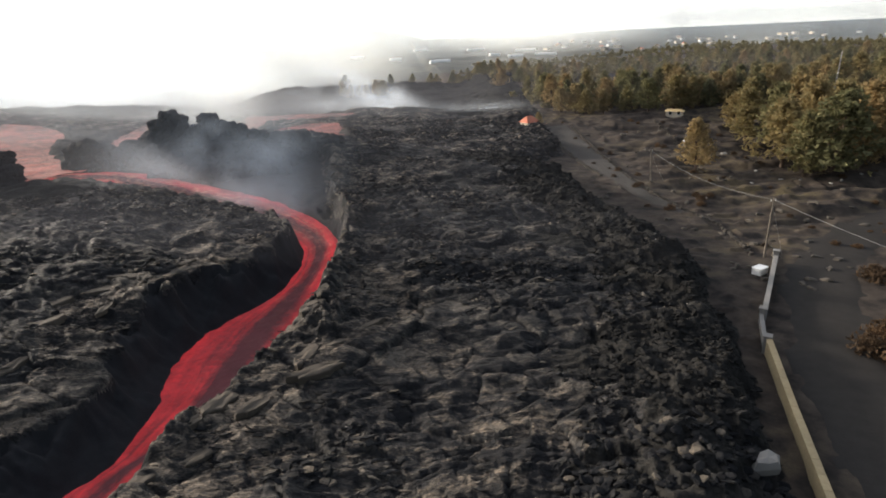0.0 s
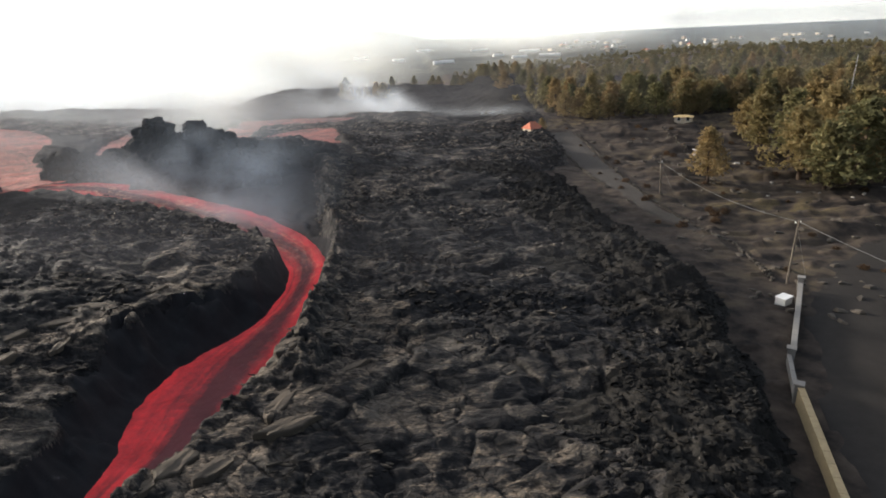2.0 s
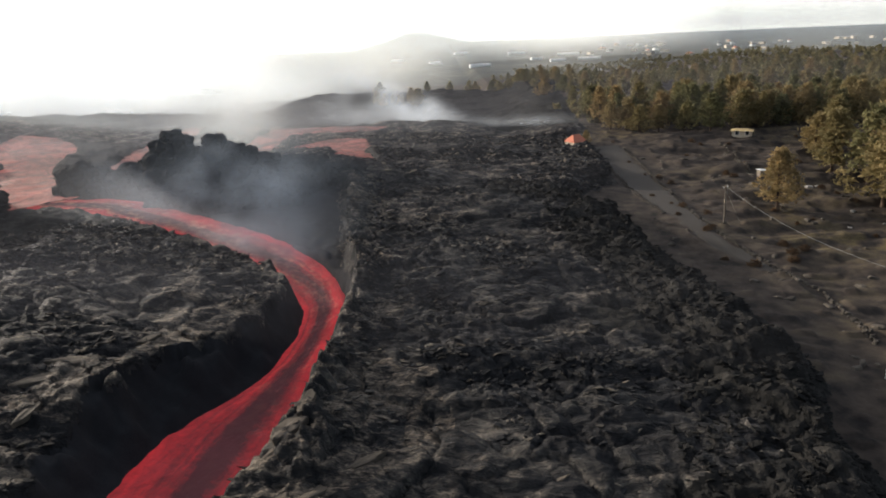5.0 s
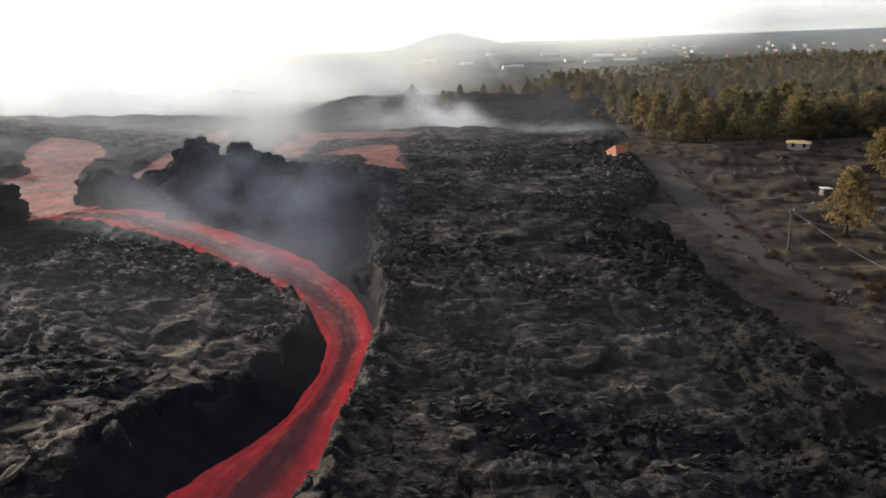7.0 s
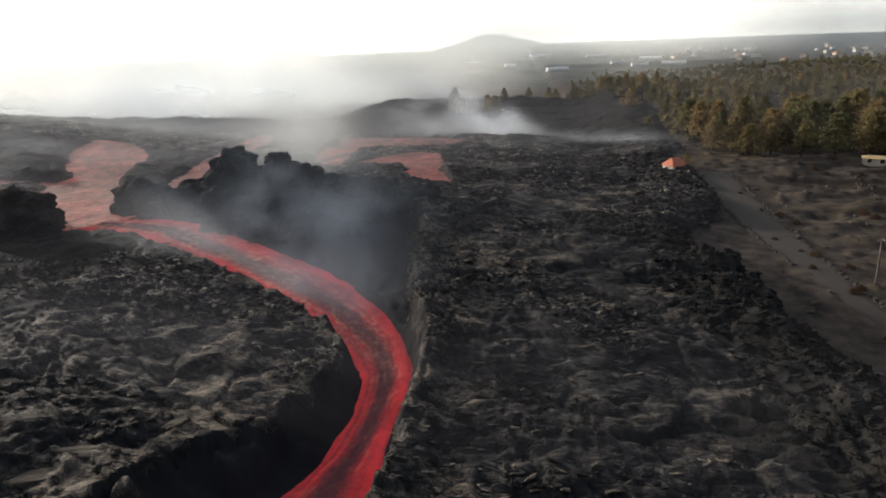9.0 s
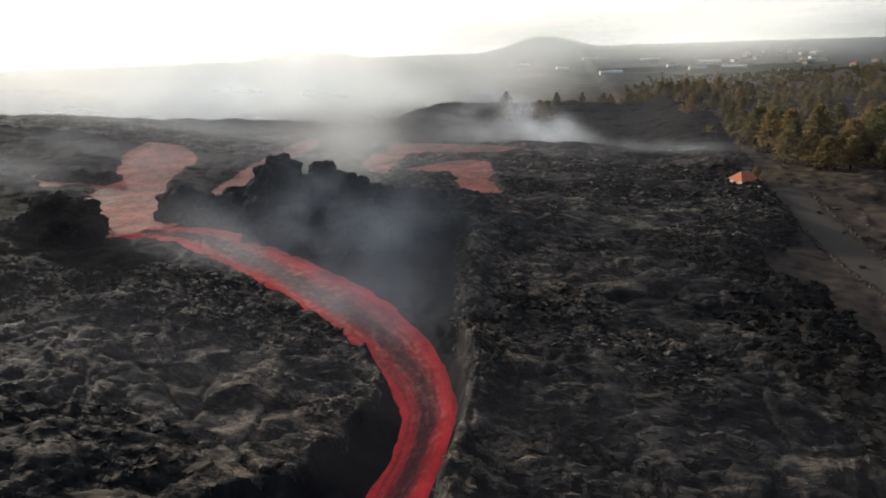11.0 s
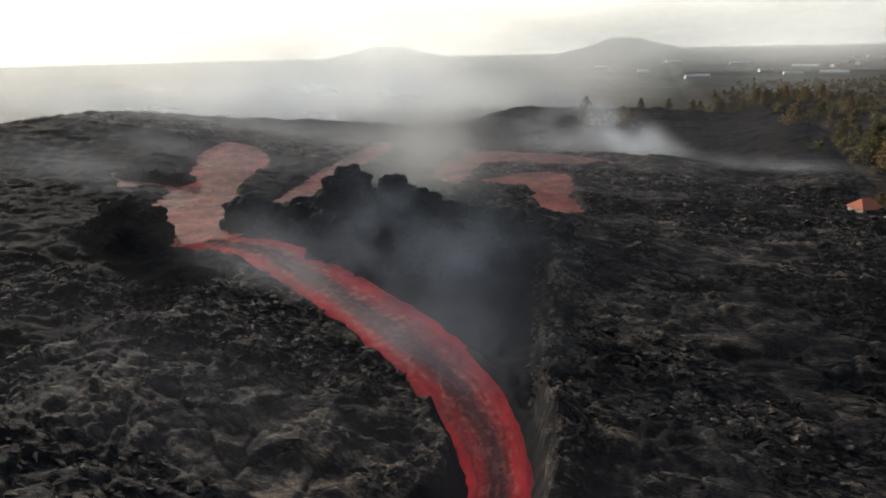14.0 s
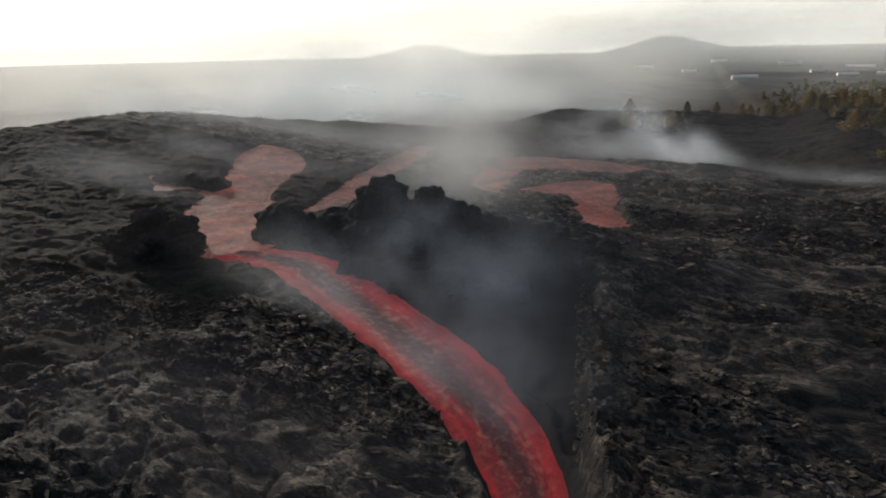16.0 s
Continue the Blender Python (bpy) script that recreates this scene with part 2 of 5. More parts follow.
def smoke_material(name, color, density, scale, stretch, low=0.38, high=0.72):
    """Thin smoke: denser inside its own drifting wisps, gone at the borders."""
    k = Nodes(name)
    k.n.remove(k.bsdf)
    uv = k.add("SeparateXYZ", Vector=k.co.outputs["UV"])
    u, v = uv.outputs[0], uv.outputs[1]
    du = k.math("ABSOLUTE", k.math("SUBTRACT", k.math("MULTIPLY", u, 2), 1))
    side = k.math("POWER", k.span(du, 1.0, 0.25), 1.4)
    rise = k.math("MULTIPLY", k.span(v, 0.0, 0.30), k.math("POWER", k.math("SUBTRACT", 1.0, v), 1.1))
    wisp = k.span(k.noise(scale, 4, 0.5, stretch, twist=0.25), low, high, 0.08, 1.0)
    wisp.node.interpolation_type = "SMOOTHSTEP"
    alpha = k.math("MULTIPLY", k.math("MULTIPLY", k.math("MAXIMUM", side, 0.0), rise), k.math("MULTIPLY", wisp, density))
    a, b = k.add("BsdfDiffuse", Color=(*color, 1)), k.add("BsdfTranslucent", Color=(*color, 1))
    body = k.add("MixShader", Fac=0.88)
    k.l.new(a.outputs[0], body.inputs[1]), k.l.new(b.outputs[0], body.inputs[2])
    mixed = k.add("MixShader", Fac=alpha)
    k.l.new(k.add("BsdfTransparent").outputs[0], mixed.inputs[1]), k.l.new(body.outputs[0], mixed.inputs[2])
    k.l.new(mixed.outputs[0], k.n["Material Output"].inputs[0])
    return k.m


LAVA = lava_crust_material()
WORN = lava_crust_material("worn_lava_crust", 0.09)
FLAKES = lava_flake_material()
DRIFT = lava_flake_material("worn_lava_flakes", 0.35)
# a darker lava colour that stands in for the smoke plume's shadow
SHADE_TONED = clinker_material("shade_toned_black_lava", (0.0095, 0.0102, 0.0100), (0.030, 0.0295, 0.0265))
CLINKER = clinker_material("black_clinker", (0.0115, 0.0117, 0.0120), (0.036, 0.0340, 0.0310))
ASH = ash_material()
# black lava of the banks, with the shadow on them put into the colour
FRESH_SHADE = plain("fresh_lava_shade_tone", (0.0245, 0.0245, 0.0265), 0.95, 0.5, 0.7, 0.6, 0.05)
FAR = far_land_material()
MOLTEN = molten_material("molten_lava", (0.86, 0.052, 0.066), (0.19, 0.046, 0.060), 0.27)
MOLTEN_FAR = molten_material("molten_lava_crusted", (0.84, 0.20, 0.16), (0.20, 0.066, 0.062), 0.25, 0.8, 0.8, True)
MOLTEN_DULL = molten_material("molten_lava_dulled", (0.66, 0.17, 0.14), (0.10, 0.045, 0.043), 0.25, 0.8, 0.5, True)
CRAG = plain("crag_rock", (0.021, 0.0205, 0.021), 0.95, 0.5, 0.5, 0.9, 0.05)
TAN_CRUST = plain("tan_lava_crust", (0.088, 0.073, 0.058), 0.9, 0.6, 0.9, 0.8, 0.15)
STONE = plain("field_stone", (0.072, 0.061, 0.049), 0.9, 0.35, 1.2, 0.6)
MASONRY = plain("masonry_wall", (0.38, 0.30, 0.175), 0.9, 0.5, 3.2, 0.8)
CONCRETE = plain("pale_concrete", (0.21, 0.20, 0.185), 0.85, 0.2, 1.0, 0.3)
TARMAC = plain("ash_covered_tarmac", (0.034, 0.031, 0.0285), 0.95, 0.3, 0.8, 0.3, 0.04)
PACKED = plain("packed_ash", (0.041, 0.0345, 0.0290), 0.95, 0.25, 0.9, 0.3)
WHITE = plain("white_paint", (0.75, 0.75, 0.73), 0.6, 0.08, 1.0, 0.1)
PLASTER = plain("cream_plaster", (0.55, 0.48, 0.38), 0.85, 0.12, 0.8, 0.2)
TILE = plain("red_roof_tile", (0.52, 0.17, 0.10), 0.8, 0.2, 1.5, 0.4)
OCHRE = plain("ochre_roof", (0.46, 0.34, 0.17), 0.85, 0.15, 1.0, 0.2)
GLASS = plain("dark_window_glass", (0.03, 0.035, 0.04), 0.15, 0.1, 1.0, 0.0, 0.5)
WOOD = plain("weathered_pole_wood", (0.15, 0.125, 0.10), 0.85, 0.3, 3.0, 0.4)
STEEL = plain("galvanised_steel", (0.32, 0.32, 0.32), 0.5, 0.2, 2.0, 0.1, 0.5, 0.6)
WIRE = plain("cable", (0.12, 0.12, 0.12), 0.6, 0.1, 1.0, 0.0)
BARK = plain("pine_bark", (0.08, 0.055, 0.04), 0.9, 0.35, 2.0, 0.6)
PINE = foliage_material("pine_needles", [(0.0, (0.095, 0.100, 0.052)), (0.4, (0.175, 0.165, 0.080)), (0.75, (0.25, 0.208, 0.100)), (1.0, (0.31, 0.226, 0.112))])
SCORCHED = foliage_material("scorched_pine_needles", [(0.0, (0.19, 0.165, 0.08)), (0.5, (0.28, 0.212, 0.10)), (1.0, (0.35, 0.235, 0.115))])
WOODS = foliage_material("far_wood_foliage", [(0.0, (0.07, 0.078, 0.04)), (0.5, (0.13, 0.125, 0.06)), (1.0, (0.21, 0.168, 0.08))])
SHRUB = foliage_material("dry_shrub_twigs", [(0.0, (0.065, 0.046, 0.030)), (1.0, (0.135, 0.080, 0.042))])


# ---- shape of the land ----
def sstep(a, b, v):
    t = np.clip((v - a) / (b - a), 0, 1)
    return t * t * (3 - 2 * t)


def hash2(ix, iy, seed):
    h = (ix.astype(np.int64) * 374761393 + iy.astype(np.int64) * 668265263 + seed * 2147483647) & 0xFFFFFFFF
    h = ((h ^ (h >> 13)) * 1274126177) & 0xFFFFFFFF
    h = ((h ^ (h >> 16)) * 2246822519) & 0xFFFFFFFF
    return ((h ^ (h >> 15)) & 0xFFFFFF) / 16777216.0


def vnoise(x, y, seed=0):
    """Smooth value noise, -1 to 1."""
    ix, iy = np.floor(x), np.floor(y)
    fx, fy = x - ix, y - iy
    fx, fy = fx ** 3 * (fx * (fx * 6 - 15) + 10), fy ** 3 * (fy * (fy * 6 - 15) + 10)
    a, b = hash2(ix, iy, seed), hash2(ix + 1, iy, seed)
    c, d = hash2(ix, iy + 1, seed), hash2(ix + 1, iy + 1, seed)
    return 2 * ((a + (b - a) * fx) * (1 - fy) + (c + (d - c) * fx) * fy) - 1


def fbm(x, y, octaves, seed=0, gain=0.5, ridged=False):
    total, amp = np.zeros_like(x), 1.0
    for i in range(octaves):
        n = vnoise(x, y, seed + i * 17)
        total += amp * (1 - 2 * np.abs(n) if ridged else n)
        x, y = x * 1.93 + y * 0.57 + 11.3, y * 1.93 - x * 0.57 + 5.7
        amp *= gain
    return total


def plates(x, y, seed):
    """Broken crust: the gap to the nearest joint, and a height and a slope for each plate."""
    ix, iy = np.floor(x), np.floor(y)
    f1, f2 = np.full_like(x, 9.0), np.full_like(x, 9.0)
    lift = np.zeros_like(x)
    for dx in (-1, 0, 1):
        for dy in (-1, 0, 1):
            cx, cy = ix + dx, iy + dy
            px, py = x - cx - hash2(cx, cy, seed), y - cy - hash2(cx, cy, seed + 5)
            d = px * px + py * py
            tip = hash2(cx, cy, seed + 9) - 0.5 + (hash2(cx, cy, seed + 13) - 0.5) * px * 1.6 + (hash2(cx, cy, seed + 21) - 0.5) * py * 1.6
            closer = d < f1
            f2 = np.where(closer, f1, np.minimum(f2, d))
            lift = np.where(closer, tip, lift)
            f1 = np.where(closer, d, f1)
    return np.sqrt(f2) - np.sqrt(f1), lift


def signed(x, y, outline, margin=14.0):
    """Distance to a closed outline, negative inside; no more than the margin outside."""
    pts = np.array(outline, float)
    (x0, y0), (x1, y1) = pts.min(0) - margin, pts.max(0) + margin
    close = (x > x0) & (x < x1) & (y > y0) & (y < y1)
    out = np.full(x.shape, float(margin))
    if close.any():
        out[close] = np.minimum(edge_distance(x[close], y[close], pts), margin)
    return out


def edge_distance(x, y, pts):
    best = np.full(x.shape, 1e12)
    inside = np.zeros(x.shape, bool)
    for (ax, ay), (bx, by) in zip(pts, np.roll(pts, -1, 0)):
        ex, ey = bx - ax, by - ay
        t = np.clip(((x - ax) * ex + (y - ay) * ey) / (ex * ex + ey * ey), 0, 1)
        best = np.minimum(best, (x - ax - t * ex) ** 2 + (y - ay - t * ey) ** 2)
        if ey != 0:
            inside ^= ((ay > y) != (by > y)) & (x < ax + ex * (y - ay) / ey)
    return np.where(inside, -1, 1) * np.sqrt(best)


RIGHT_BANK = [(-46, -50), (-34, -10), (-29.5, 12), (-27, 26), (-25.8, 34.3), (-24.7, 39), (-22.2, 43.5), (-20.9, 47), (-18.9, 51), (-17.5, 56.6), (-17.6, 62.8), (-18.5, 70.3),
              (-18.7, 78), (-19.2, 82), (-21.5, 87), (-26, 93.5), (-32, 98.5), (-40, 103), (-49, 106.7), (-56, 109.5), (-62.5, 111.8), (-69.5, 112.3), (-75, 110.5)]
LEFT_BANK = [(-53, -50), (-41, -10), (-36, 12), (-33.5, 26), (-30.9, 34.4), (-28.7, 37.9), (-28.1, 44.8), (-29.4, 49.9), (-29.7, 54), (-28.6, 58), (-25.2, 63.3), (-23.1, 68),
             (-22.8, 74), (-23.8, 79.5), (-26.4, 83.3), (-34.4, 89.3), (-41.4, 92.8), (-50, 97.2), (-57.4, 100.6), (-67, 104.6), (-72, 104.8), (-79.6, 104)]
RIVER = RIGHT_BANK + LEFT_BANK[::-1]
POOL = [(-75, 110.5), (-79.6, 104), (-85, 105.5), (-94.5, 112), (-102.5, 122), (-110, 132.5), (-117, 135.5), (-124, 131), (-137, 139), (-128, 141), (-119, 146),
        (-125, 153), (-135, 166), (-139, 178), (-131, 179), (-121, 172), (-113, 164), (-110, 156), (-106, 148), (-97, 135), (-88, 123)]
LOBE = [(-55, 168), (-50, 176), (-44.5, 183), (-39.5, 178), (-36.5, 168), (-35, 160), (-32, 153), (-30.8, 148.5), (-33.4, 144.5), (-36, 149), (-39.2, 155), (-42, 163), (-45.5, 168.5)]
ARC = [(-60, 164), (-65.5, 166), (-69.8, 176), (-72.6, 188), (-72.4, 202), (-66, 212), (-53, 214), (-41, 205), (-30, 198.5), (-38, 193.5), (-48, 194), (-57.5, 192), (-63, 186), (-62.5, 175)]
THIRD = [(-84, 130.5), (-89, 145), (-96, 165), (-99.5, 186), (-106, 214), (-100, 214), (-92.5, 181), (-87.5, 158), (-83, 143)]
ASH_EDGE = [(14, 8), (18.4, 29), (22.2, 39.7), (23.6, 46.3), (24.9, 53.8), (26.1, 60.5), (27.2, 66.5), (26.6, 72.1), (25.2, 78), (23.5, 86), (20.6, 92.8), (20.2, 100.6),
            (18.4, 110), (14.6, 117), (11.2, 126), (16.4, 132.6), (21.8, 138.6), (23.5, 150), (22.5, 168), (20.5, 176), (18, 182), (24, 196), (23, 225), (27, 262), (25, 310), (28, 370), (34, 450), (60, 640), (760, 640), (760, 10)]


TRACK = [(20.5, 170), (22.6, 150), (24.6, 132), (26.6, 117), (29.0, 101), (32.0, 92), (34.6, 92), (32.0, 104), (31.0, 120), (30.8, 132), (29.6, 152), (28.2, 172)]
ROAD_LINE = [(27, 4), (27.6, 28), (30.4, 40), (34.0, 52), (39.5, 63), (46.5, 73), (57, 82), (72, 90)]
LEVEE = [(-14, 50), (-15.5, 58), (-16.3, 73), (-17.7, 83), (-20.2, 92), (-22.6, 102), (-24.6, 112), (-25, 118)]


def from_line(x, y, line):
    p = np.array(line, float)
    best = np.full(x.shape, 900.0)
    for (ax, ay), (bx, by) in zip(p, p[1:]):
        ex, ey = bx - ax, by - ay
        t = np.clip(((x - ax) * ex + (y - ay) * ey) / (ex * ex + ey * ey), 0, 1)
        best = np.minimum(best, (x - ax - t * ex) ** 2 + (y - ay - t * ey) ** 2)
    return np.sqrt(best)


def river_level(x, y):
    return 1 + 0.07 * (y - 50) + 0.085 * np.maximum(0, -27 - x) * sstep(60, 80, y)


def broad(x, y):
    """The land without its detail."""
    u, v = x / 100, y / 100
    near = -2.48 - 5.46 * u + 16.41 * v - 2.29 * u * u + 0.59 * u * v - 6.62 * v * v
    far = 7.9 - 3.6 * sstep(-40, 40, x) + 1.6 * sstep(60, 160, -x) - 5.5 * sstep(204, 240, y) * sstep(-150, -90, x)
    h = near + (far - near) * sstep(105, 150, y)
    h = np.where(y < 0, h * sstep(-60, 0, y), h)
    h = np.clip(h, -3, 11)
    side = 2.5 + 0.006 * (y - 60)
    side = side + 2.5 * sstep(128, 182, y) + 0.5 * sstep(60, 140, x)
    east = sstep(20, 34, x + 0.10 * np.maximum(0, y - 110))
    h = h + (side - h) * east
    h = h + 8 * np.exp(-((x + 205) / 60) ** 2 - ((y - 185) / 45) ** 2)
    h = h + 3.6 * np.exp(-((x + 38) / 15) ** 2 - ((y - 128) / 13) ** 2) + 1.5 * np.exp(-((x + 60) / 16) ** 2 - ((y - 124) / 10) ** 2)
    h = h + 3.5 * np.exp(-((x + 95) / 70) ** 2 - ((y - 345) / 35) ** 2) + 3.0 * np.exp(-((x + 5) / 60) ** 2 - ((y - 345) / 40) ** 2)
    h = h - 4.0 * np.exp(-((x + 20) / 60) ** 2 - ((y - 265) / 28) ** 2)
    d = np.hypot(x, y)
    turn = np.degrees(np.arctan2(x, y))
    brink = 285 + 80 * sstep(-24, -14, turn)
    left = sstep(22, 3, turn)
    h = h - left * 17 * sstep(brink, brink + 70, d) - (1 - left) * (1.5 * sstep(330, 620, d) + 17 * sstep(720, 980, d))
    return h


def ash_side(x, y):
    return signed(x, y, ASH_EDGE, 60.0)


def apron(x, y):
    """The dark talus between the channel, the crags and the levee."""
    return signed(x, y, [(-19.4, 84), (-20.4, 88), (-21.8, 93), (-23.4, 98.5), (-24.8, 104), (-26.4, 111), (-28, 119), (-34, 124), (-75, 120), (-72, 113), (-49, 107), (-26, 94)])


def land(x, y, fine=True):
    """Height of the ground; also how far a place lies inside the ash (negative) and outside the channel."""
    wob = 0.9 * vnoise(x / 3.1, y / 3.1, 71) + 0.5 * vnoise(x / 1.1, y / 1.1, 72)
    edge = ash_side(x, y) + wob
    d = np.hypot(x, y)
    crust = sstep(-0.4, 3.6, edge) * (1 - sstep(420, 520, d))
    base = broad(x, y)
    ashland = 2.5 + 0.006 * (y - 60) + 2.5 * sstep(128, 182, y)
    full = np.maximum(base, ashland + 0.3 + 2.6 * sstep(170, 140, y) - 1.3 * sstep(88, 106, y) * sstep(150, 125, y))
    rim = np.where(edge < 40, full + (base - full) * sstep(4, 40, edge), base)
    h = np.where(edge < -0.4, base + (ashland - base) * sstep(-60, 0, edge), ashland + (rim - ashland) * crust)
    h = np.where(d > 420, h + (base - h) * sstep(420, 520, d), h)
    detail = np.zeros_like(x)
    if fine:
        m = (d < 620) & (np.abs(np.arctan2(x, y + 30) + 0.157) < 0.93)
        xx, yy = x[m], y[m]
        wx, wy = xx + 1.2 * vnoise(xx / 4, yy / 4, 3), yy + 0.9 * vnoise(xx / 4, yy / 4, 4)
        gap, lift = plates(wx / 5.6, wy / 3.6, 1)
        gap2, lift2 = plates(wx / 1.9, wy / 1.0, 2)
        rough = sstep(-0.3, 0.4, vnoise(xx / 13, yy / 11, 51) + 0.5 * vnoise(xx / 5, yy / 5, 52))
        rough = np.maximum(rough, sstep(17, 8, edge[m]) * (yy < 128))
        heave = 0.70 * fbm(xx / 17, yy / 12, 3, 31) + 0.30 * fbm(wx / 7.5, wy / 4.2, 2, 35) + 0.20 * fbm(xx / 5.0, yy / 2.4, 2, 37, ridged=True)
        folds = 0.15 * fbm(wx / 2.6, wy / 0.9, 2, 41, ridged=True)
        c = heave + 0.50 * lift + 0.22 * lift2 * (0.2 + rough) + folds
        c = c - 0.42 * np.exp(-gap * 22) - 0.12 * np.exp(-gap2 * 14) * (0.3 + rough)
        c = c + (0.10 + 0.14 * sstep(17, 8, edge[m])) * rough * fbm(xx / 1.1, yy / 1.1, 2, 91, ridged=True)
        calm = apron(xx, yy) + 1.5
        c = c * (1 - 0.6 * sstep(1, -4, calm))
        c = c + 0.5 * np.exp(-((edge[m] - 6) / 4) ** 2) * (yy < 125)
        levee = np.exp(-(from_line(xx, yy, LEVEE) / 2.2) ** 2)
        c = c + levee * (0.7 + 0.6 * vnoise(xx / 3.2, yy / 3.2, 77) + 0.55 * fbm(xx / 1.5, yy / 1.5, 3, 78, ridged=True))
        flat = np.minimum(sstep(-0.5, 1.5, signed(xx, yy, TRACK)), sstep(5.2, 6.4, from_line(xx, yy, ROAD_LINE)))
        terrace = 1.15 * fbm(xx / 17, yy / 6.5, 3, 67) * sstep(33, 42, xx) * sstep(74, 90, yy)
        a = (0.25 * fbm(xx / 9, yy / 9, 3, 61) + 0.05 * fbm(xx / 0.9, yy / 0.9, 2, 63) + 0.35 * sstep(0.45, 0.8, vnoise(xx / 2.0, yy / 1.6, 66)) * (xx > 24) + terrace) * flat
        k = crust[m]
        detail[m] = c * np.maximum(k, 0) * sstep(-0.3, 3, edge[m]) + a * (1 - k)
    h = h + detail
    # the molten channel and the pools are let into the crust
    out = signed(x, y, RIVER) + 0.16 * vnoise(x / 3.9, y / 3.9, 81) + 0.10 * vnoise(x / 0.9, y / 0.9, 82)
    level = river_level(x, y)
    north = (x < -24) & (y > 84 + 0.55 * (-24 - x))
    xs = np.interp(y, [26, 34, 45, 54, 62, 70, 80, 84], [-30, -28, -25, -24, -22, -21, -21.4, -23])
    west = (x < xs) & (y < 84)
    width = np.where(west, 4.9 - 3.0 * sstep(62, 80, y), np.where(north, 9.0, 1.7))
    width = np.where((~north) & (x < -27) & (y > 80), 2.2, width)
    inner = apron(x, y) + 0.55 * vnoise(x / 2.3, y / 2.3, 88) + 0.3 * vnoise(x / 0.8, y / 0.8, 89)
    width = np.where((~west) & (inner > -1) & (x > -34), 1.9, width)
    bank = np.clip((out + 0.2) / (width * (1 + np.where(west, 0.3, 0.12) * vnoise(x / 1.7, y / 1.7, 85))), 0, 1) ** np.where(west, 1.25, 0.9)
    h = h + 0.5 * (vnoise(x / 0.9, y / 0.9, 95) + 0.5 * vnoise(x / 0.45, y / 0.45, 96)) * 4 * bank * (1 - bank) * (out < width)
    pools = np.minimum(np.minimum(signed(x, y, POOL), signed(x, y, LOBE)), np.minimum(signed(x, y, ARC), signed(x, y, THIRD)))
    pools = pools + 0.9 * vnoise(x / 3.4, y / 3.4, 83) + 0.5 * vnoise(x / 1.3, y / 1.3, 84)
    # bank and talus faces given the black that also carries their shade
    fresh_shade = ((bank < 0.93) & ((inner < 0) | west | north)) | (bank < 0.6) | (inner < -0.9)
    h = np.where(out < width, level - 0.7 + (h - level + 0.7) * bank, h)
    talus = level + 0.5 + 0.12 * np.clip(out, 0, 30) + 0.25 * vnoise(x / 2.7, y / 2.7, 97) + 0.12 * vnoise(x / 0.9, y / 0.9, 98)
    h = np.where(inner < 1, h + (np.minimum(talus, h) - h) * sstep(0.7, -0.9, inner), h)
    smooth = base - 0.9
    h = np.where(pools < 2.5, smooth + (h - smooth) * sstep(-0.4, 2.5, pools), h)
    return h, edge, out, pools, fresh_shade


# ---- building helpers ----
def mesh_object(name, verts, faces, material, parent=None, label="", uvs=None, flat=False):
    me = bpy.data.meshes.new(name)
    verts, faces = np.asarray(verts, np.float32), np.asarray(faces, np.int32)
    n = faces.shape[1]
    me.vertices.add(len(verts))
    me.vertices.foreach_set("co", verts.ravel())
    me.loops.add(faces.size)
    me.loops.foreach_set("vertex_index", faces.ravel())
    me.polygons.add(len(faces))
    me.polygons.foreach_set("loop_start", np.arange(0, faces.size, n, dtype=np.int32))
    if uvs is not None:
        layer = me.uv_layers.new(name="flow")
        layer.data.foreach_set("uv", np.asarray(uvs, np.float32)[faces.ravel()].ravel())
    me.update(calc_edges=True)
    me.validate()
    me.polygons.foreach_set("use_smooth", np.full(len(faces), not flat))
    me.materials.append(material)
    ob = new(name, me)
    ob.parent = parent
    if label:
        tagged(ob, label)
    return ob


def part(name, bm, material, parent=None, label="", smooth=False):
    me = bpy.data.meshes.new(name)
    for f in bm.faces:
        f.smooth = smooth
    bm.to_mesh(me)
    bm.free()
    me.materials.append(material)
    ob = new(name, me)
    ob.parent = parent
    if label:
        tagged(ob, label)
    return ob


def empty(name, m, label, category, group=""):
    ob = new(name)
    ob.empty_display_size = 0.3
    ob.matrix_world = m
    return tagged(ob, label, category, group)


def box(bm, m, sx, sy, sz, bevel=0.0):
    """A box that stands on z = 0 of m."""
    got = bmesh.ops.create_cube(bm, size=1, matrix=m @ Matrix.Translation((0, 0, sz / 2)) @ Matrix.Diagonal((sx, sy, sz, 1)))
    if bevel:
        edges = list({e for v in got["verts"] for e in v.link_edges})
        bmesh.ops.bevel(bm, geom=edges, offset=bevel, segments=1, affect="EDGES")
    return bm


def rod(bm, a, b, r0, r1, sides=8):
    a, b = Vector(a), Vector(b)
    m = Matrix.Translation((a + b) / 2) @ (b - a).to_track_quat("Z", "Y").to_matrix().to_4x4()
    bmesh.ops.create_cone(bm, cap_ends=True, segments=sides, radius1=r0, radius2=r1, depth=(b - a).length, matrix=m)
    return bm


def ground_many(x, y, fine=False):
    return land(np.asarray(x, float), np.asarray(y, float), fine)[0]


def ground_z(x, y, fine=True):
    return float(land(np.array([float(x)]), np.array([float(y)]), fine)[0][0])


# ---- ground, lava field and molten streams ----
def rings(a, b, step):
    return list(np.exp(np.arange(math.log(a), math.log(b), step)))


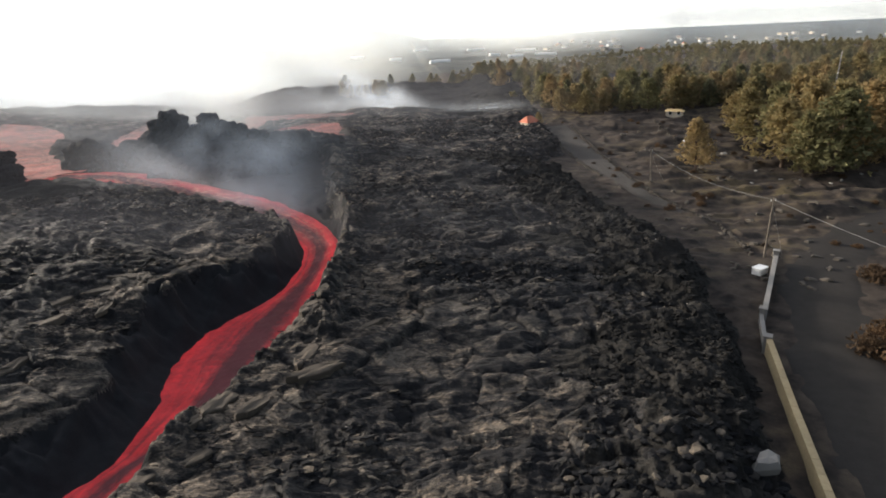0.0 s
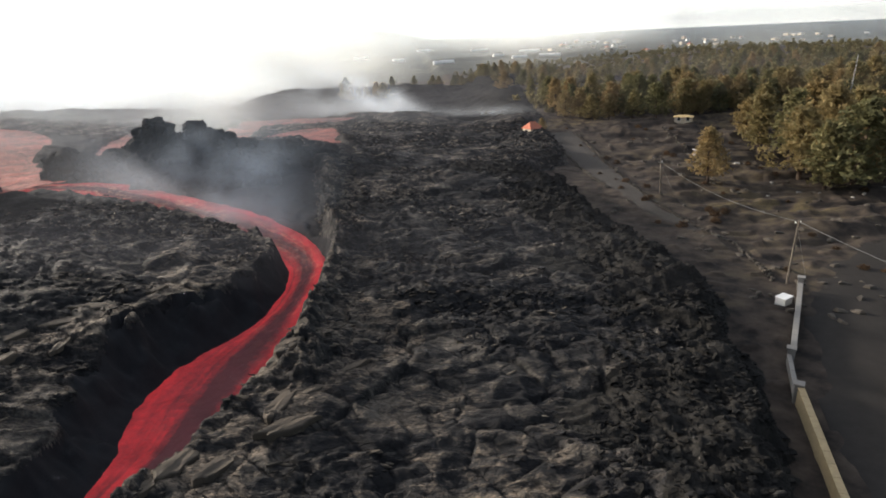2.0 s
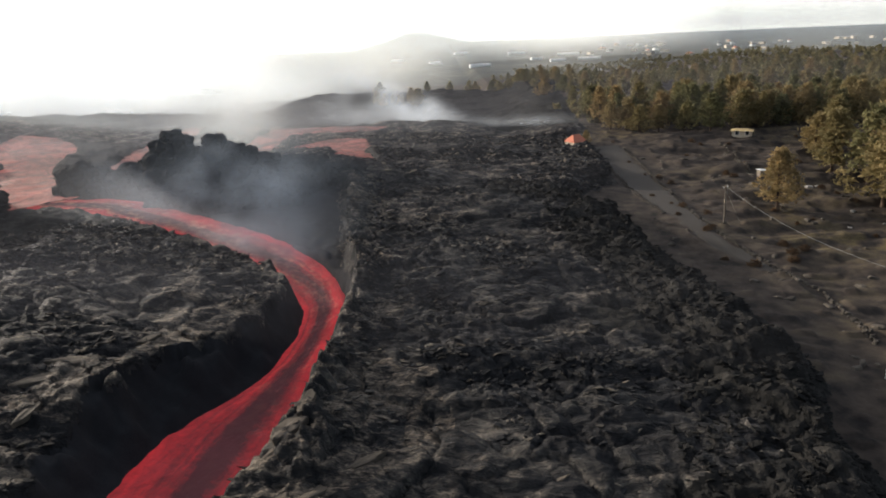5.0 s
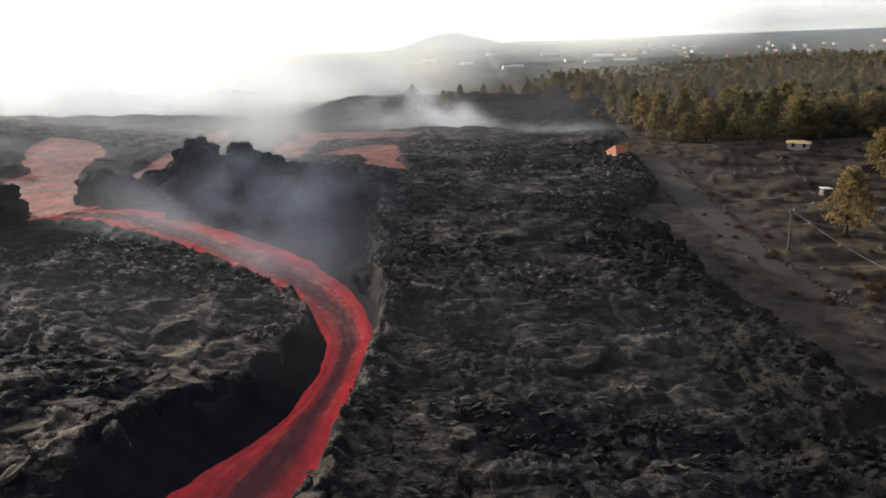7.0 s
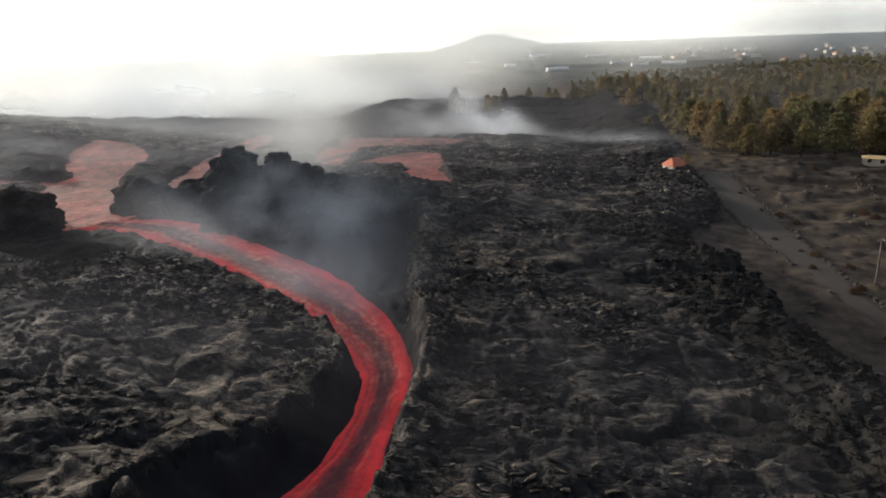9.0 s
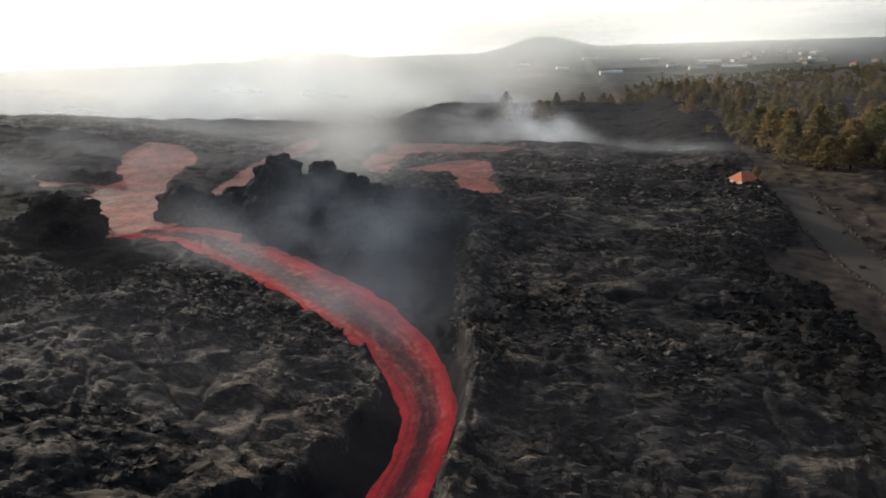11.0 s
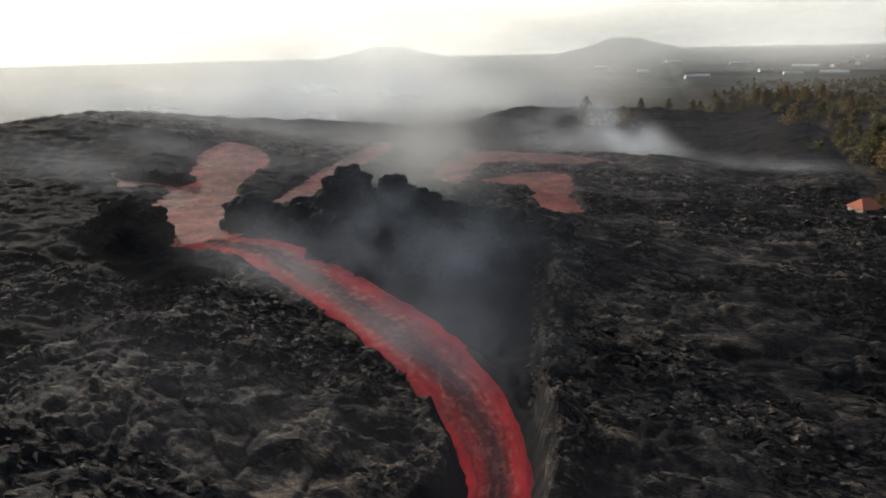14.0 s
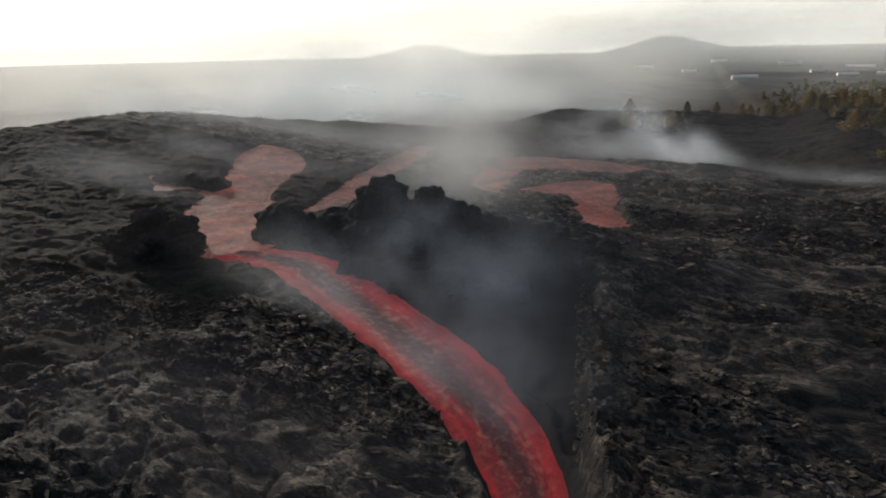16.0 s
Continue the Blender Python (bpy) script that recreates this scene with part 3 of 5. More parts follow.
CENTRE = (0.0, -30.0)
radii = np.array([0.0, 1, 2.2, 3.6, 5] + rings(6.5, 56, 0.016) + rings(56, 600, 0.0026) + rings(600, 4850, 0.014) + [4850])
angles = np.concatenate([np.radians(np.arange(-180, -62, 2)), np.arange(radians(-62), radians(44), 0.0023), np.radians(np.arange(44.2, 179, 2))])
rr, aa = np.meshgrid(radii, angles, indexing="ij")
gx, gy = CENTRE[0] + rr * np.sin(aa), CENTRE[1] + rr * np.cos(aa)
gh, gedge, gout, gpool, gfresh_shade = [a.reshape(rr.shape) for a in land(gx.ravel(), gy.ravel())]
nr, na = rr.shape
ii, jj = np.meshgrid(np.arange(nr - 1), np.arange(na), indexing="ij")
j2 = (jj + 1) % na
quads = np.stack([ii * na + jj, (ii + 1) * na + jj, (ii + 1) * na + j2, ii * na + j2], -1).reshape(-1, 4)[:, ::-1]
allv = np.stack([gx.ravel(), gy.ravel(), gh.ravel()], -1)
mid_edge = gedge.ravel()[quads].mean(1)
mid_r = np.hypot(allv[quads, 0], allv[quads, 1]).mean(1)
is_far = mid_r > 700
is_lava = (mid_edge > 0.1) & (mid_r < 480)
is_bank = is_lava & gfresh_shade.ravel()[quads].all(1)


mid_x, mid_y = allv[quads, 0].mean(1), allv[quads, 1].mean(1)
mid_out = gout.ravel()[quads].mean(1)
by_bank = (mid_out < 10 + 4 * vnoise(mid_x / 5, mid_y / 5, 145)) & (mid_y < 76) & (mid_y > 20)
by_bank |= (from_line(mid_x, mid_y, LEVEE[3:]) < 4.5 + 2 * vnoise(mid_x / 4, mid_y / 4, 146))
# tract of lava whose shade is put into the colour
is_shade_toned = is_lava & ~is_bank & (mid_x < -62 + 7 * vnoise(mid_x / 12, mid_y / 12, 147) - 0.5 * np.maximum(0, 92 - mid_y)) & (mid_y > 60) & (mid_y < 175)
is_shade_toned |= is_lava & (mid_y > 207 + 5 * vnoise(mid_x / 9, mid_y / 9, 148))
is_worn = is_lava & ~is_bank & ~is_shade_toned & by_bank
is_margin = is_lava & ~is_bank & ~is_worn & (ash_side(mid_x, mid_y) < 13 + 7 * vnoise(mid_x / 9, mid_y / 9, 141)) & (mid_y < 128)


def sheet(name, mask, material, label, category):
    used, faces = np.unique(quads[mask], return_inverse=True)
    ob = mesh_object(name, allv[used], faces.reshape(-1, 4), material)
    return tagged(ob, label, category, kind="structure")


ground = sheet("ground", ~is_lava & ~is_far, ASH, "brown volcanic ash slope with dry scrub", "ground")
channel_bank = sheet("channel_bank", is_bank, FRESH_SHADE, "smooth black lava bank beside the river, its shade in the colour", "lava bank")
lava_margin = sheet("lava_margin", is_margin, CLINKER, "spiny black clinker along the margin of the flow", "lava margin")
sheet("young_lava", is_shade_toned, SHADE_TONED, "dull black lava round the pool and on the far ridge, shade in its colour", "lava field")
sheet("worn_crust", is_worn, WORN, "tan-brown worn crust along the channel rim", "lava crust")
lava_field = sheet("lava_field", is_lava & ~is_bank & ~is_margin & ~is_worn & ~is_shade_toned, LAVA, "black cooled lava crust broken into rough slabs", "lava field")
backdrop = sheet("backdrop_plain", is_far, FAR, "hazy coastal plain reaching to the horizon", "backdrop")


def resample(line, count):
    p = np.array(line, float)
    s = np.concatenate([[0], np.cumsum(np.hypot(*np.diff(p, axis=0).T))])
    t = np.linspace(0, s[-1], count)
    q = np.stack([np.interp(t, s, p[:, 0]), np.interp(t, s, p[:, 1])], -1)
    for _ in range(6):
        q[1:-1] = (q[:-2] + 2 * q[1:-1] + q[2:]) / 4
    return q


def lava_river():
    rows, cols = 420, 44
    left, right = resample(LEFT_BANK, rows), resample(RIGHT_BANK, rows)
    t = np.linspace(-0.16, 1.16, cols)
    p = left[:, None] + (right - left)[:, None] * t[None, :, None]
    x, y = p[..., 0], p[..., 1]
    z = river_level(x, y) + 0.10 * fbm(x / 1.6, y / 1.6, 3, 201) - 0.25 * np.abs(2 * t - 1)[None, :] ** 3
    along = np.concatenate([[0], np.cumsum(np.hypot(*np.diff((left + right) / 2, axis=0).T))])
    uv = np.stack(np.broadcast_arrays(np.clip(t, 0, 1)[None, :], along[:, None]), -1).reshape(-1, 2)
    i, j = np.meshgrid(np.arange(rows - 1), np.arange(cols - 1), indexing="ij")
    a = i * cols + j
    faces = np.stack([a, a + 1, a + cols + 1, a + cols], -1).reshape(-1, 4)
    ob = mesh_object("lava_river", np.stack([x, y, z], -1).reshape(-1, 3), faces, MOLTEN, uvs=uv)
    return tagged(ob, "glowing red molten lava river in a deep channel", "lava", kind="structure")


def lava_pool(name, outline, label, step=0.9, material=MOLTEN_FAR):
    p = np.array(outline)
    xs, ys = np.arange(p[:, 0].min() - 3, p[:, 0].max() + 3, step), np.arange(p[:, 1].min() - 3, p[:, 1].max() + 3, step)
    x, y = np.meshgrid(xs, ys, indexing="ij")
    keep = signed(x.ravel(), y.ravel(), outline) < 2.0
    z = broad(x, y) - 0.30 + 0.16 * fbm(x / 3, y / 3, 3, 211)
    ny = len(ys)
    i, j = np.meshgrid(np.arange(len(xs) - 1), np.arange(ny - 1), indexing="ij")
    a = (i * ny + j).ravel()
    faces = np.stack([a, a + ny, a + ny + 1, a + 1], -1)
    faces = faces[keep[faces].all(1)]
    used, faces = np.unique(faces, return_inverse=True)
    v = np.stack([x.ravel(), y.ravel(), z.ravel()], -1)[used]
    uv = np.stack([0.5 + 0.12 * np.sin(v[:, 0] / 7), v[:, 1] + v[:, 0]], -1)
    return tagged(mesh_object(name, v, faces.reshape(-1, 4), material, uvs=uv), label, "lava", kind="structure")


lava_river()
lava_pool("lava_pool", POOL, "crusted red lava pool feeding the river")
lava_pool("lava_lobe", LOBE, "small orange-red lava lobe on black crust")
lava_pool("lava_arc", ARC, "curved dull red lava stream under smoke", 1.5, MOLTEN_DULL)
lava_pool("lava_branch", THIRD, "narrow dull red lava branch behind crags", 1.2, MOLTEN_DULL)


# ---- crags beside the channel ----
def crag(lobes, label, seed, cell=0.42):
    """One rough rock, grown together out of lumps (x, y, radius along x, radius along y, top) and then broken up."""
    r = random.Random(seed)
    bm = bmesh.new()
    base = min(ground_z(x, y, False) for x, y, *_ in lobes) - 2.0
    for x, y, rx, ry, top in lobes:
        tall = top - base
        for k in range(5):
            f = k / 4
            s = 1.35 - 0.55 * f ** 1.2
            m = pose(x + r.uniform(-0.2, 0.2) * rx, y + r.uniform(-0.2, 0.2) * ry, base, 0, 0, r.uniform(-25, 25))
            bmesh.ops.create_cube(bm, size=1, matrix=m @ pose(0, 0, tall * (0.28 + 0.72 * f) / 2, r.uniform(-7, 7), r.uniform(-7, 7), 0)
                                  @ Matrix.Diagonal((2 * rx * s * r.uniform(0.75, 1.0), 2 * ry * s * r.uniform(0.75, 1.0), tall * (0.28 + 0.72 * f), 1)))
    raw = part("lava_crag", bm, CRAG)
    mod = raw.modifiers.new("grown", "REMESH")
    mod.mode, mod.voxel_size = "VOXEL", cell
    me = bpy.data.meshes.new_from_object(raw.evaluated_get(bpy.context.evaluated_depsgraph_get()))
    raw.modifiers.clear()
    raw.data = me
    me.name = "lava_crag"
    bm = bmesh.new()
    bm.from_mesh(me)
    bmesh.ops.smooth_vert(bm, verts=bm.verts, factor=0.5, use_axis_x=True, use_axis_y=True, use_axis_z=True)
    bmesh.ops.smooth_vert(bm, verts=bm.verts, factor=0.5, use_axis_x=True, use_axis_y=True, use_axis_z=True)
    bm.normal_update()
    moves = []
    for v in bm.verts:
        q = v.co + Vector((seed * 3.1, 0, 0))
        n = noise.ridged_multi_fractal(q * 0.42, 0.8, 2.2, 5, 1.0, 2.0) - 1.1
        c = noise.voronoi(q * 0.36)[0][0] - 0.45
        moves.append(v.normal * (0.30 + 0.45 * n + 0.45 * c + 0.40 * noise.noise(q * 0.9) + 0.25 * noise.noise(q * 2.1)))
    for v, d in zip(bm.verts, moves):
        v.co += d
    bm.to_mesh(me)
    bm.free()
    me.materials.clear()
    me.materials.append(CRAG)
    me.polygons.foreach_set("use_smooth", np.zeros(len(me.polygons), bool))
    return tagged(raw, label, "crag", "crags round the pool")


crag([(-72, 121.5, 2.4, 3, 10.4), (-68.6, 121.5, 2.5, 3, 13.0), (-65.6, 121.5, 1.6, 2.6, 14.2), (-62.6, 121.3, 1.9, 2.6, 16.8), (-60.5, 121.3, 1.8, 2.4, 18.6), (-58.6, 121.3, 1.3, 2.4, 17.6),
      (-56.6, 121.4, 1.8, 2.6, 14.8), (-54.2, 121.3, 1.8, 2.4, 15.9), (-51.8, 121, 1.5, 2.2, 17.9), (-49.3, 121.3, 1.8, 2.4, 16.3), (-46.6, 121.5, 2.0, 2.6, 15.3), (-43.6, 122, 2.2, 3, 13.8),
      (-39.2, 122.5, 2.8, 3.2, 13.2), (-34.6, 123.5, 2.8, 3.2, 12.8), (-29.6, 124.5, 3, 3, 11.6),
      (-60, 118.5, 6, 4, 12.8), (-50, 117.5, 7, 4.5, 12.0), (-40, 117.5, 7, 4.5, 11.0), (-55, 114, 6, 3, 10.4), (-44, 112.5, 6, 3, 9.6)], "tall jagged black lava crag with two peaks", 3)
crag([(-76.6, 114, 1.5, 2.0, 13.6), (-74, 114.2, 1.7, 2.0, 14.4), (-71.2, 115, 1.5, 2.2, 13.4), (-68.2, 116.5, 2.2, 2.4, 12.4)], "blocky black lava crag at the river mouth", 9, 0.36)
crag([(-88.5, 103, 3.0, 3.0, 15.2), (-84.8, 103, 2.6, 2.6, 14.4), (-92.6, 102.5, 3.0, 3.0, 12.6), (-82, 102, 1.6, 2.0, 12.2), (-97, 102, 3, 3, 10.5)], "rounded black lava crag on the pool bank", 17, 0.36)
crag([(-123, 139, 4.5, 2.5, 11.4), (-117, 138.5, 3.5, 2.2, 11.0), (-130, 138.5, 4.5, 2.2, 10.8)], "low black rock island in the pool", 23, 0.5)


# ---- trees ----
def tuft(verts, faces, c, size, rng):
    """Three crossed needle blades."""
    for _ in range(3):
        a = Vector((rng.gauss(0, 1), rng.gauss(0, 1), rng.gauss(0.3, 0.8))).normalized()
        b = a.orthogonal().normalized()
        b.rotate(Matrix.Rotation(rng.uniform(0, 6.28), 3, a))
        n = len(verts)
        verts += [c - b * size * 0.28, c + b * size * 0.28, c + a * size]
        faces.append((n, n + 1, n + 2))


def pine_meshes(seed, tall, wide, fullness):
    rng = random.Random(seed)
    bm = bmesh.new()
    lean = Vector((rng.uniform(-0.4, 0.4), rng.uniform(-0.4, 0.4), 0))
    rod(bm, (0, 0, -0.5), lean + Vector((0, 0, tall * 0.5)), 0.26, 0.16, 8)
    rod(bm, lean + Vector((0, 0, tall * 0.49)), lean * 1.5 + Vector((0, 0, tall * 0.95)), 0.16, 0.03, 6)
    verts, faces = [], []
    skew = [(rng.uniform(0, 6.283), rng.uniform(0.1, 0.3)) for _ in range(4)]
    for i in range(fullness):
        f = (i + rng.random()) / fullness
        egg = min(1, 0.5 + f * 2.4) * (1 - f) ** 0.8 * 1.3 + 0.04
        a = i * 2.4 + rng.uniform(-0.6, 0.6)
        lump_out = 1 + sum(w * math.cos(a * (n + 1) + p + 3 * f * n) for n, (p, w) in enumerate(skew)) * 0.6
        spread = wide * egg * rng.choice((0.35, 0.75, 0.95, 1.05)) * lump_out
        c = lean * f * 1.4 + Vector((math.cos(a) * spread, math.sin(a) * spread, tall * (0.13 + 0.85 * f)))
        if i % 4 == 0:
            rod(bm, lean * f + Vector((0, 0, max(0.3, c.z - 0.3 * spread))), c, 0.07, 0.02, 5)
        lump = rng.uniform(0.55, 0.95)
        for _ in range(10):
            q = Vector((rng.gauss(0, 0.62), rng.gauss(0, 0.62), rng.gauss(0.05, 0.42))) * lump
            tuft(verts, faces, c + q, rng.uniform(0.42, 0.78), rng)
    me = bpy.data.meshes.new("trunk")
    bm.to_mesh(me)
    bm.free()
    me.materials.append(BARK)
    crown = bpy.data.meshes.new("crown")
    crown.from_pydata([tuple(v) for v in verts], [], faces)
    return me, crown


PINES = [pine_meshes(40 + i, 10, w, n) for i, (w, n) in enumerate(((2.3, 72), (2.8, 84), (2.1, 66), (3.0, 88), (2.5, 74)))]
for _, crown in PINES:
    crown.materials.append(PINE)
BURNT = []
for trunk, crown in PINES:
    c = crown.copy()
    c.materials.clear()
    c.materials.append(SCORCHED)
    BURNT.append((trunk, c))


def pine(x, y, tall, kind, turn, label, group, sink=0.0):
    burnt = "scorched" in label or "yellow" in label
    trunk, crown = (BURNT if burnt else PINES)[kind % 5]
    slim = 0.95 + 0.40 * ((turn * 7.31) % 1)
    ob = empty("pine_tree", pose(x, y, ground_z(x, y, False) - sink, 0, 0, turn) @ Matrix.Diagonal((tall / 10 * slim, tall / 10 * slim, tall / 10, 1)), label, "tree", group)
    for name, me in (("trunk", trunk), ("crown", crown)):
        new(name, me).parent = ob
    return ob


rng = random.Random(5)
pine(45.6, 121.0, 10.0, 3, 20, "lone yellow scorched pine tree on ash slope", "pines on the ash slope")
for x, y, tall in ((73.7, 162, 12), (69.4, 138.7, 14), (63, 122, 13), (62.5, 112.5, 12), (67.5, 113, 15), (74.8, 117.5, 16), (81.5, 119, 15), (71, 127, 16), (78, 131, 15),
                   (66, 146, 12), (79, 150, 14), (87, 128, 14), (92, 138, 14), (86, 143, 13), (99, 133, 13), (68, 158, 9)):
    scorched = rng.random() < 0.8
    pine(x, y, tall, rng.randrange(5), rng.uniform(0, 360), "scorched ochre pine tree in a grove" if scorched else "ash-dusted green pine tree in a grove", "pines in the near grove")
placed = []


def clear_of(x, y, gap):
    if all((x - a) ** 2 + (y - b) ** 2 > gap * gap for a, b in placed):
        placed.append((x, y))
        return True
    return False


pine(20.0, 174.5, 3.4, 1, 40, "small scorched tree beside the half-buried house", "pines on the ash slope")
tries = 0
while len(placed) < 285 and tries < 9000:
    tries += 1
    y = 188 + 260 * rng.random() ** 2.3
    x = rng.uniform(-30, 300)
    front = np.interp(y, [188, 215, 300, 420, 520], [27, 22, 14, -14, -24])
    if x < front + rng.uniform(0, 6) or x > 30 + 0.62 * y or y < 186 + 0.05 * x:
        continue
    if not clear_of(x, y, 4.4 if y < 235 else 8.0):
        continue
    burnt = rng.random() < (0.55 if y < 230 else 0.25)
    pine(x, y, rng.uniform(7, 12) if y < 245 else rng.uniform(5, 9), rng.randrange(5), rng.uniform(0, 360),
         "scorched ochre pine tree at the forest edge" if burnt else "dusty green pine tree in the forest", "pines of the forest")
for x, y in ((-43, 352), (-31, 357), (-20, 350), (-17, 356), (-8, 352), (-4, 358), (1, 349), (6, 355), (10, 346), (13, 338), (15, 352), (-70, 356)):
    pine(x, y, rng.uniform(4, 6.5), 3, rng.uniform(0, 360), "dusty green pine tree in the forest", "pines of the forest")
for x, y in ((-58, 305), (-54, 309), (-50, 304), (-46, 311), (-62, 310), (-42, 306)):
    pine(x, y, rng.uniform(5, 8), rng.randrange(5), rng.uniform(0, 360), "scorched ochre pine tree on the far lava ridge", "pines on the far ridge")


def woodland():
    """The woods behind, tree by tree in one mesh."""
    r = random.Random(77)
    verts, faces = [], []
    ys = np.array([r.uniform(205, 860) for _ in range(3000)])
    xs = np.array([r.uniform(-0.03, 0.85) * y + r.uniform(-10, 10) for y in ys])
    keep = xs > np.interp(ys, [200, 300, 420, 520, 900], [34, 26, 0, -14, 10]) + 20 * vnoise(xs / 30, ys / 30, 401)
    xs, ys = xs[keep], ys[keep]
    for x, y, z in zip(xs, ys, ground_many(xs, ys)):
        tall = r.uniform(3.0, 6.5) if r.random() < 0.22 else r.uniform(0.8, 2.4)
        for _ in range(16):
            f = r.random()
            a, s = r.uniform(0, 6.283), (1.1 - f) * tall * 0.28 * r.uniform(0.5, 1.1)
            c = Vector((x + math.cos(a) * s, y + math.sin(a) * s, z + tall * (0.12 + 0.85 * f)))
            for _ in range(2):
                tuft(verts, faces, c + Vector((r.gauss(0, 0.5), r.gauss(0, 0.5), r.gauss(0, 0.5))), r.uniform(1.1, 1.9), r)
    return tagged(mesh_object("woodland", [tuple(v) for v in verts], faces, WOODS, flat=True), "dense dark green pine woods on the slope", "woods", kind="stuff")


woodland()


# ---- walls, poles and buildings on the ash slope ----
def wall_run(name, points, height, thick, material, cap, label):
    """A wall along a line, with a coping on top and a pillar at each end."""
    thing = empty(name, pose(points[0][0], points[0][1], ground_z(*points[0], False)), label, "wall")
    base = thing.matrix_world.inverted()
    for (ax, ay), (bx, by) in zip(points, points[1:]):
        za, zb = ground_z(ax, ay, False), ground_z(bx, by, False)
        run, turn = math.hypot(bx - ax, by - ay), math.degrees(math.atan2(by - ay, bx - ax))
        pitch = -math.degrees(math.atan2(zb - za, run))
        m = base @ pose((ax + bx) / 2, (ay + by) / 2, (za + zb) / 2 - 0.4, 0, pitch, turn)
        part("wall_body", box(bmesh.new(), m, run, thick, height + 0.4, 0.02), material, thing)
        count = max(1, round(run / 1.4))
        for i in range(count):
            off = (i + 0.5) / count * run - run / 2
            part("coping", box(bmesh.new(), m @ pose(off, 0, height + 0.4 + 0.003), run / count - 0.03, thick + 0.08, 0.10, 0.02), cap, thing)
    return thing


stone_wall = wall_run("roadside_wall", [(20.6, 28.5), (23.3, 38.5), (26.2, 48.6)], 1.35, 0.44, MASONRY, MASONRY, "yellowish masonry roadside wall with stone coping")
wall_run("low_wall", [(26.3, 49.4), (28.4, 54.8)], 0.75, 0.30, CONCRETE, CONCRETE, "low grey concrete wall beside the road")
wall_run("gate_wall", [(28.9, 55.2), (36.7, 69.4)], 1.15, 0.42, CONCRETE, CONCRETE, "pale concrete wall with flat coping")


def pillar(x, y, h):
    z = ground_z(x, y, False)
    thing = empty("gate_pillar", pose(x, y, z, 0, 0, 60), "pale concrete gate pillar at a wall end", "pillar", "pillars of the wall")
    part("shaft", box(bmesh.new(), Matrix.Translation((0, 0, -0.3)), 0.6, 0.6, h + 0.3, 0.03), CONCRETE, thing)
    part("cap", box(bmesh.new(), Matrix.Translation((0, 0, h + 0.003)), 0.8, 0.8, 0.14, 0.03), CONCRETE, thing)


pillar(37.0, 70.0, 1.6)
pillar(26.25, 49.0, 1.5)
pillar(28.65, 55.0, 1.3)


def strip(name, left, right, lift, material, label, category, rows=110):
    a, c = resample(left, rows), resample(right, rows)
    t = np.linspace(0, 1, 9)
    p = a[:, None] + (c - a)[:, None] * t[None, :, None]
    rough = 0.22 * vnoise(p[..., 0] / 1.7, p[..., 1] / 1.7, 99) * np.abs(2 * t - 1) ** 3
    z = ground_many(p[..., 0].ravel(), p[..., 1].ravel()).reshape(rows, 9) + lift + rough - 0.16 * (2 * t - 1) ** 6
    i, j = np.meshgrid(np.arange(rows - 1), np.arange(8), indexing="ij")
    k = (i * 9 + j).ravel()
    ob = mesh_object(name, np.concatenate([p, z[..., None]], -1).reshape(-1, 3), np.stack([k, k + 1, k + 10, k + 9], -1), material)
    return tagged(ob, label, category, kind="structure")


line = resample(ROAD_LINE, 80)
side = np.gradient(line, axis=0)
side = np.stack([-side[:, 1], side[:, 0]], -1) / np.hypot(*side.T)[:, None]
strip("road", line + side * 5.0, line - side * 3.4, 0.07, TARMAC, "dark road covered with black ash", "road")
strip("track", TRACK[:6], TRACK[:5:-1], 0.07, PACKED, "packed ash track between low stone walls", "track")


def utility_pole(x, y, h, lean, label):
    z = ground_z(x, y, False)
    thing = empty("utility_pole", pose(x, y, z, 0, lean, 0), label, "utility pole", "poles of the power line")
    part("pole", rod(bmesh.new(), (0, 0, -0.6), (0, 0, h), 0.15, 0.10, 10), WOOD, thing)
    part("crossarm", box(bmesh.new(), pose(0, 0.13, h - 0.5, 0, 0, 20), 0.9, 0.10, 0.10, 0.01), WOOD, thing)
    for s in (-0.36, 0, 0.36):
        part("insulator", rod(bmesh.new(), (s * 0.94, 0.13 + s * 0.34, h - 0.4), (s * 0.94, 0.13 + s * 0.34, h - 0.2), 0.05, 0.035, 8), WHITE, thing)
    part("stay", rod(bmesh.new(), (0.05, 0, h * 0.85), (2.6, 0.8, 0.1), 0.012, 0.012, 5), STEEL, thing)
    return Vector((x + math.sin(radians(lean)) * h, y, z + math.cos(radians(lean)) * (h - 0.2)))


top_a = utility_pole(36.6, 72.0, 7.7, 2, "leaning weathered wooden utility pole beside a wall")
top_b = utility_pole(34.0, 112.0, 6.4, -3, "weathered wooden utility pole on the ash slope")


def cable(a, b, sag):
    c = bpy.data.curves.new("cable", "CURVE")
    c.dimensions, c.bevel_depth, c.bevel_resolution = "3D", 0.026, 1
    s = c.splines.new("POLY")
    s.points.add(24)
    for i, p in enumerate(s.points):
        f = i / 24
        q = Vector(a).lerp(Vector(b), f)
        p.co = (q.x, q.y, q.z - sag * 4 * f * (1 - f), 1)
    c.materials.append(WIRE)
    return tagged(new("power_cable", c), "thin sagging power cable between wooden poles", "cable", "cables of the power line")


cable(top_a, top_b, 1.3)
cable(top_a, (46.5, 34.0, 9.5), 0.8)


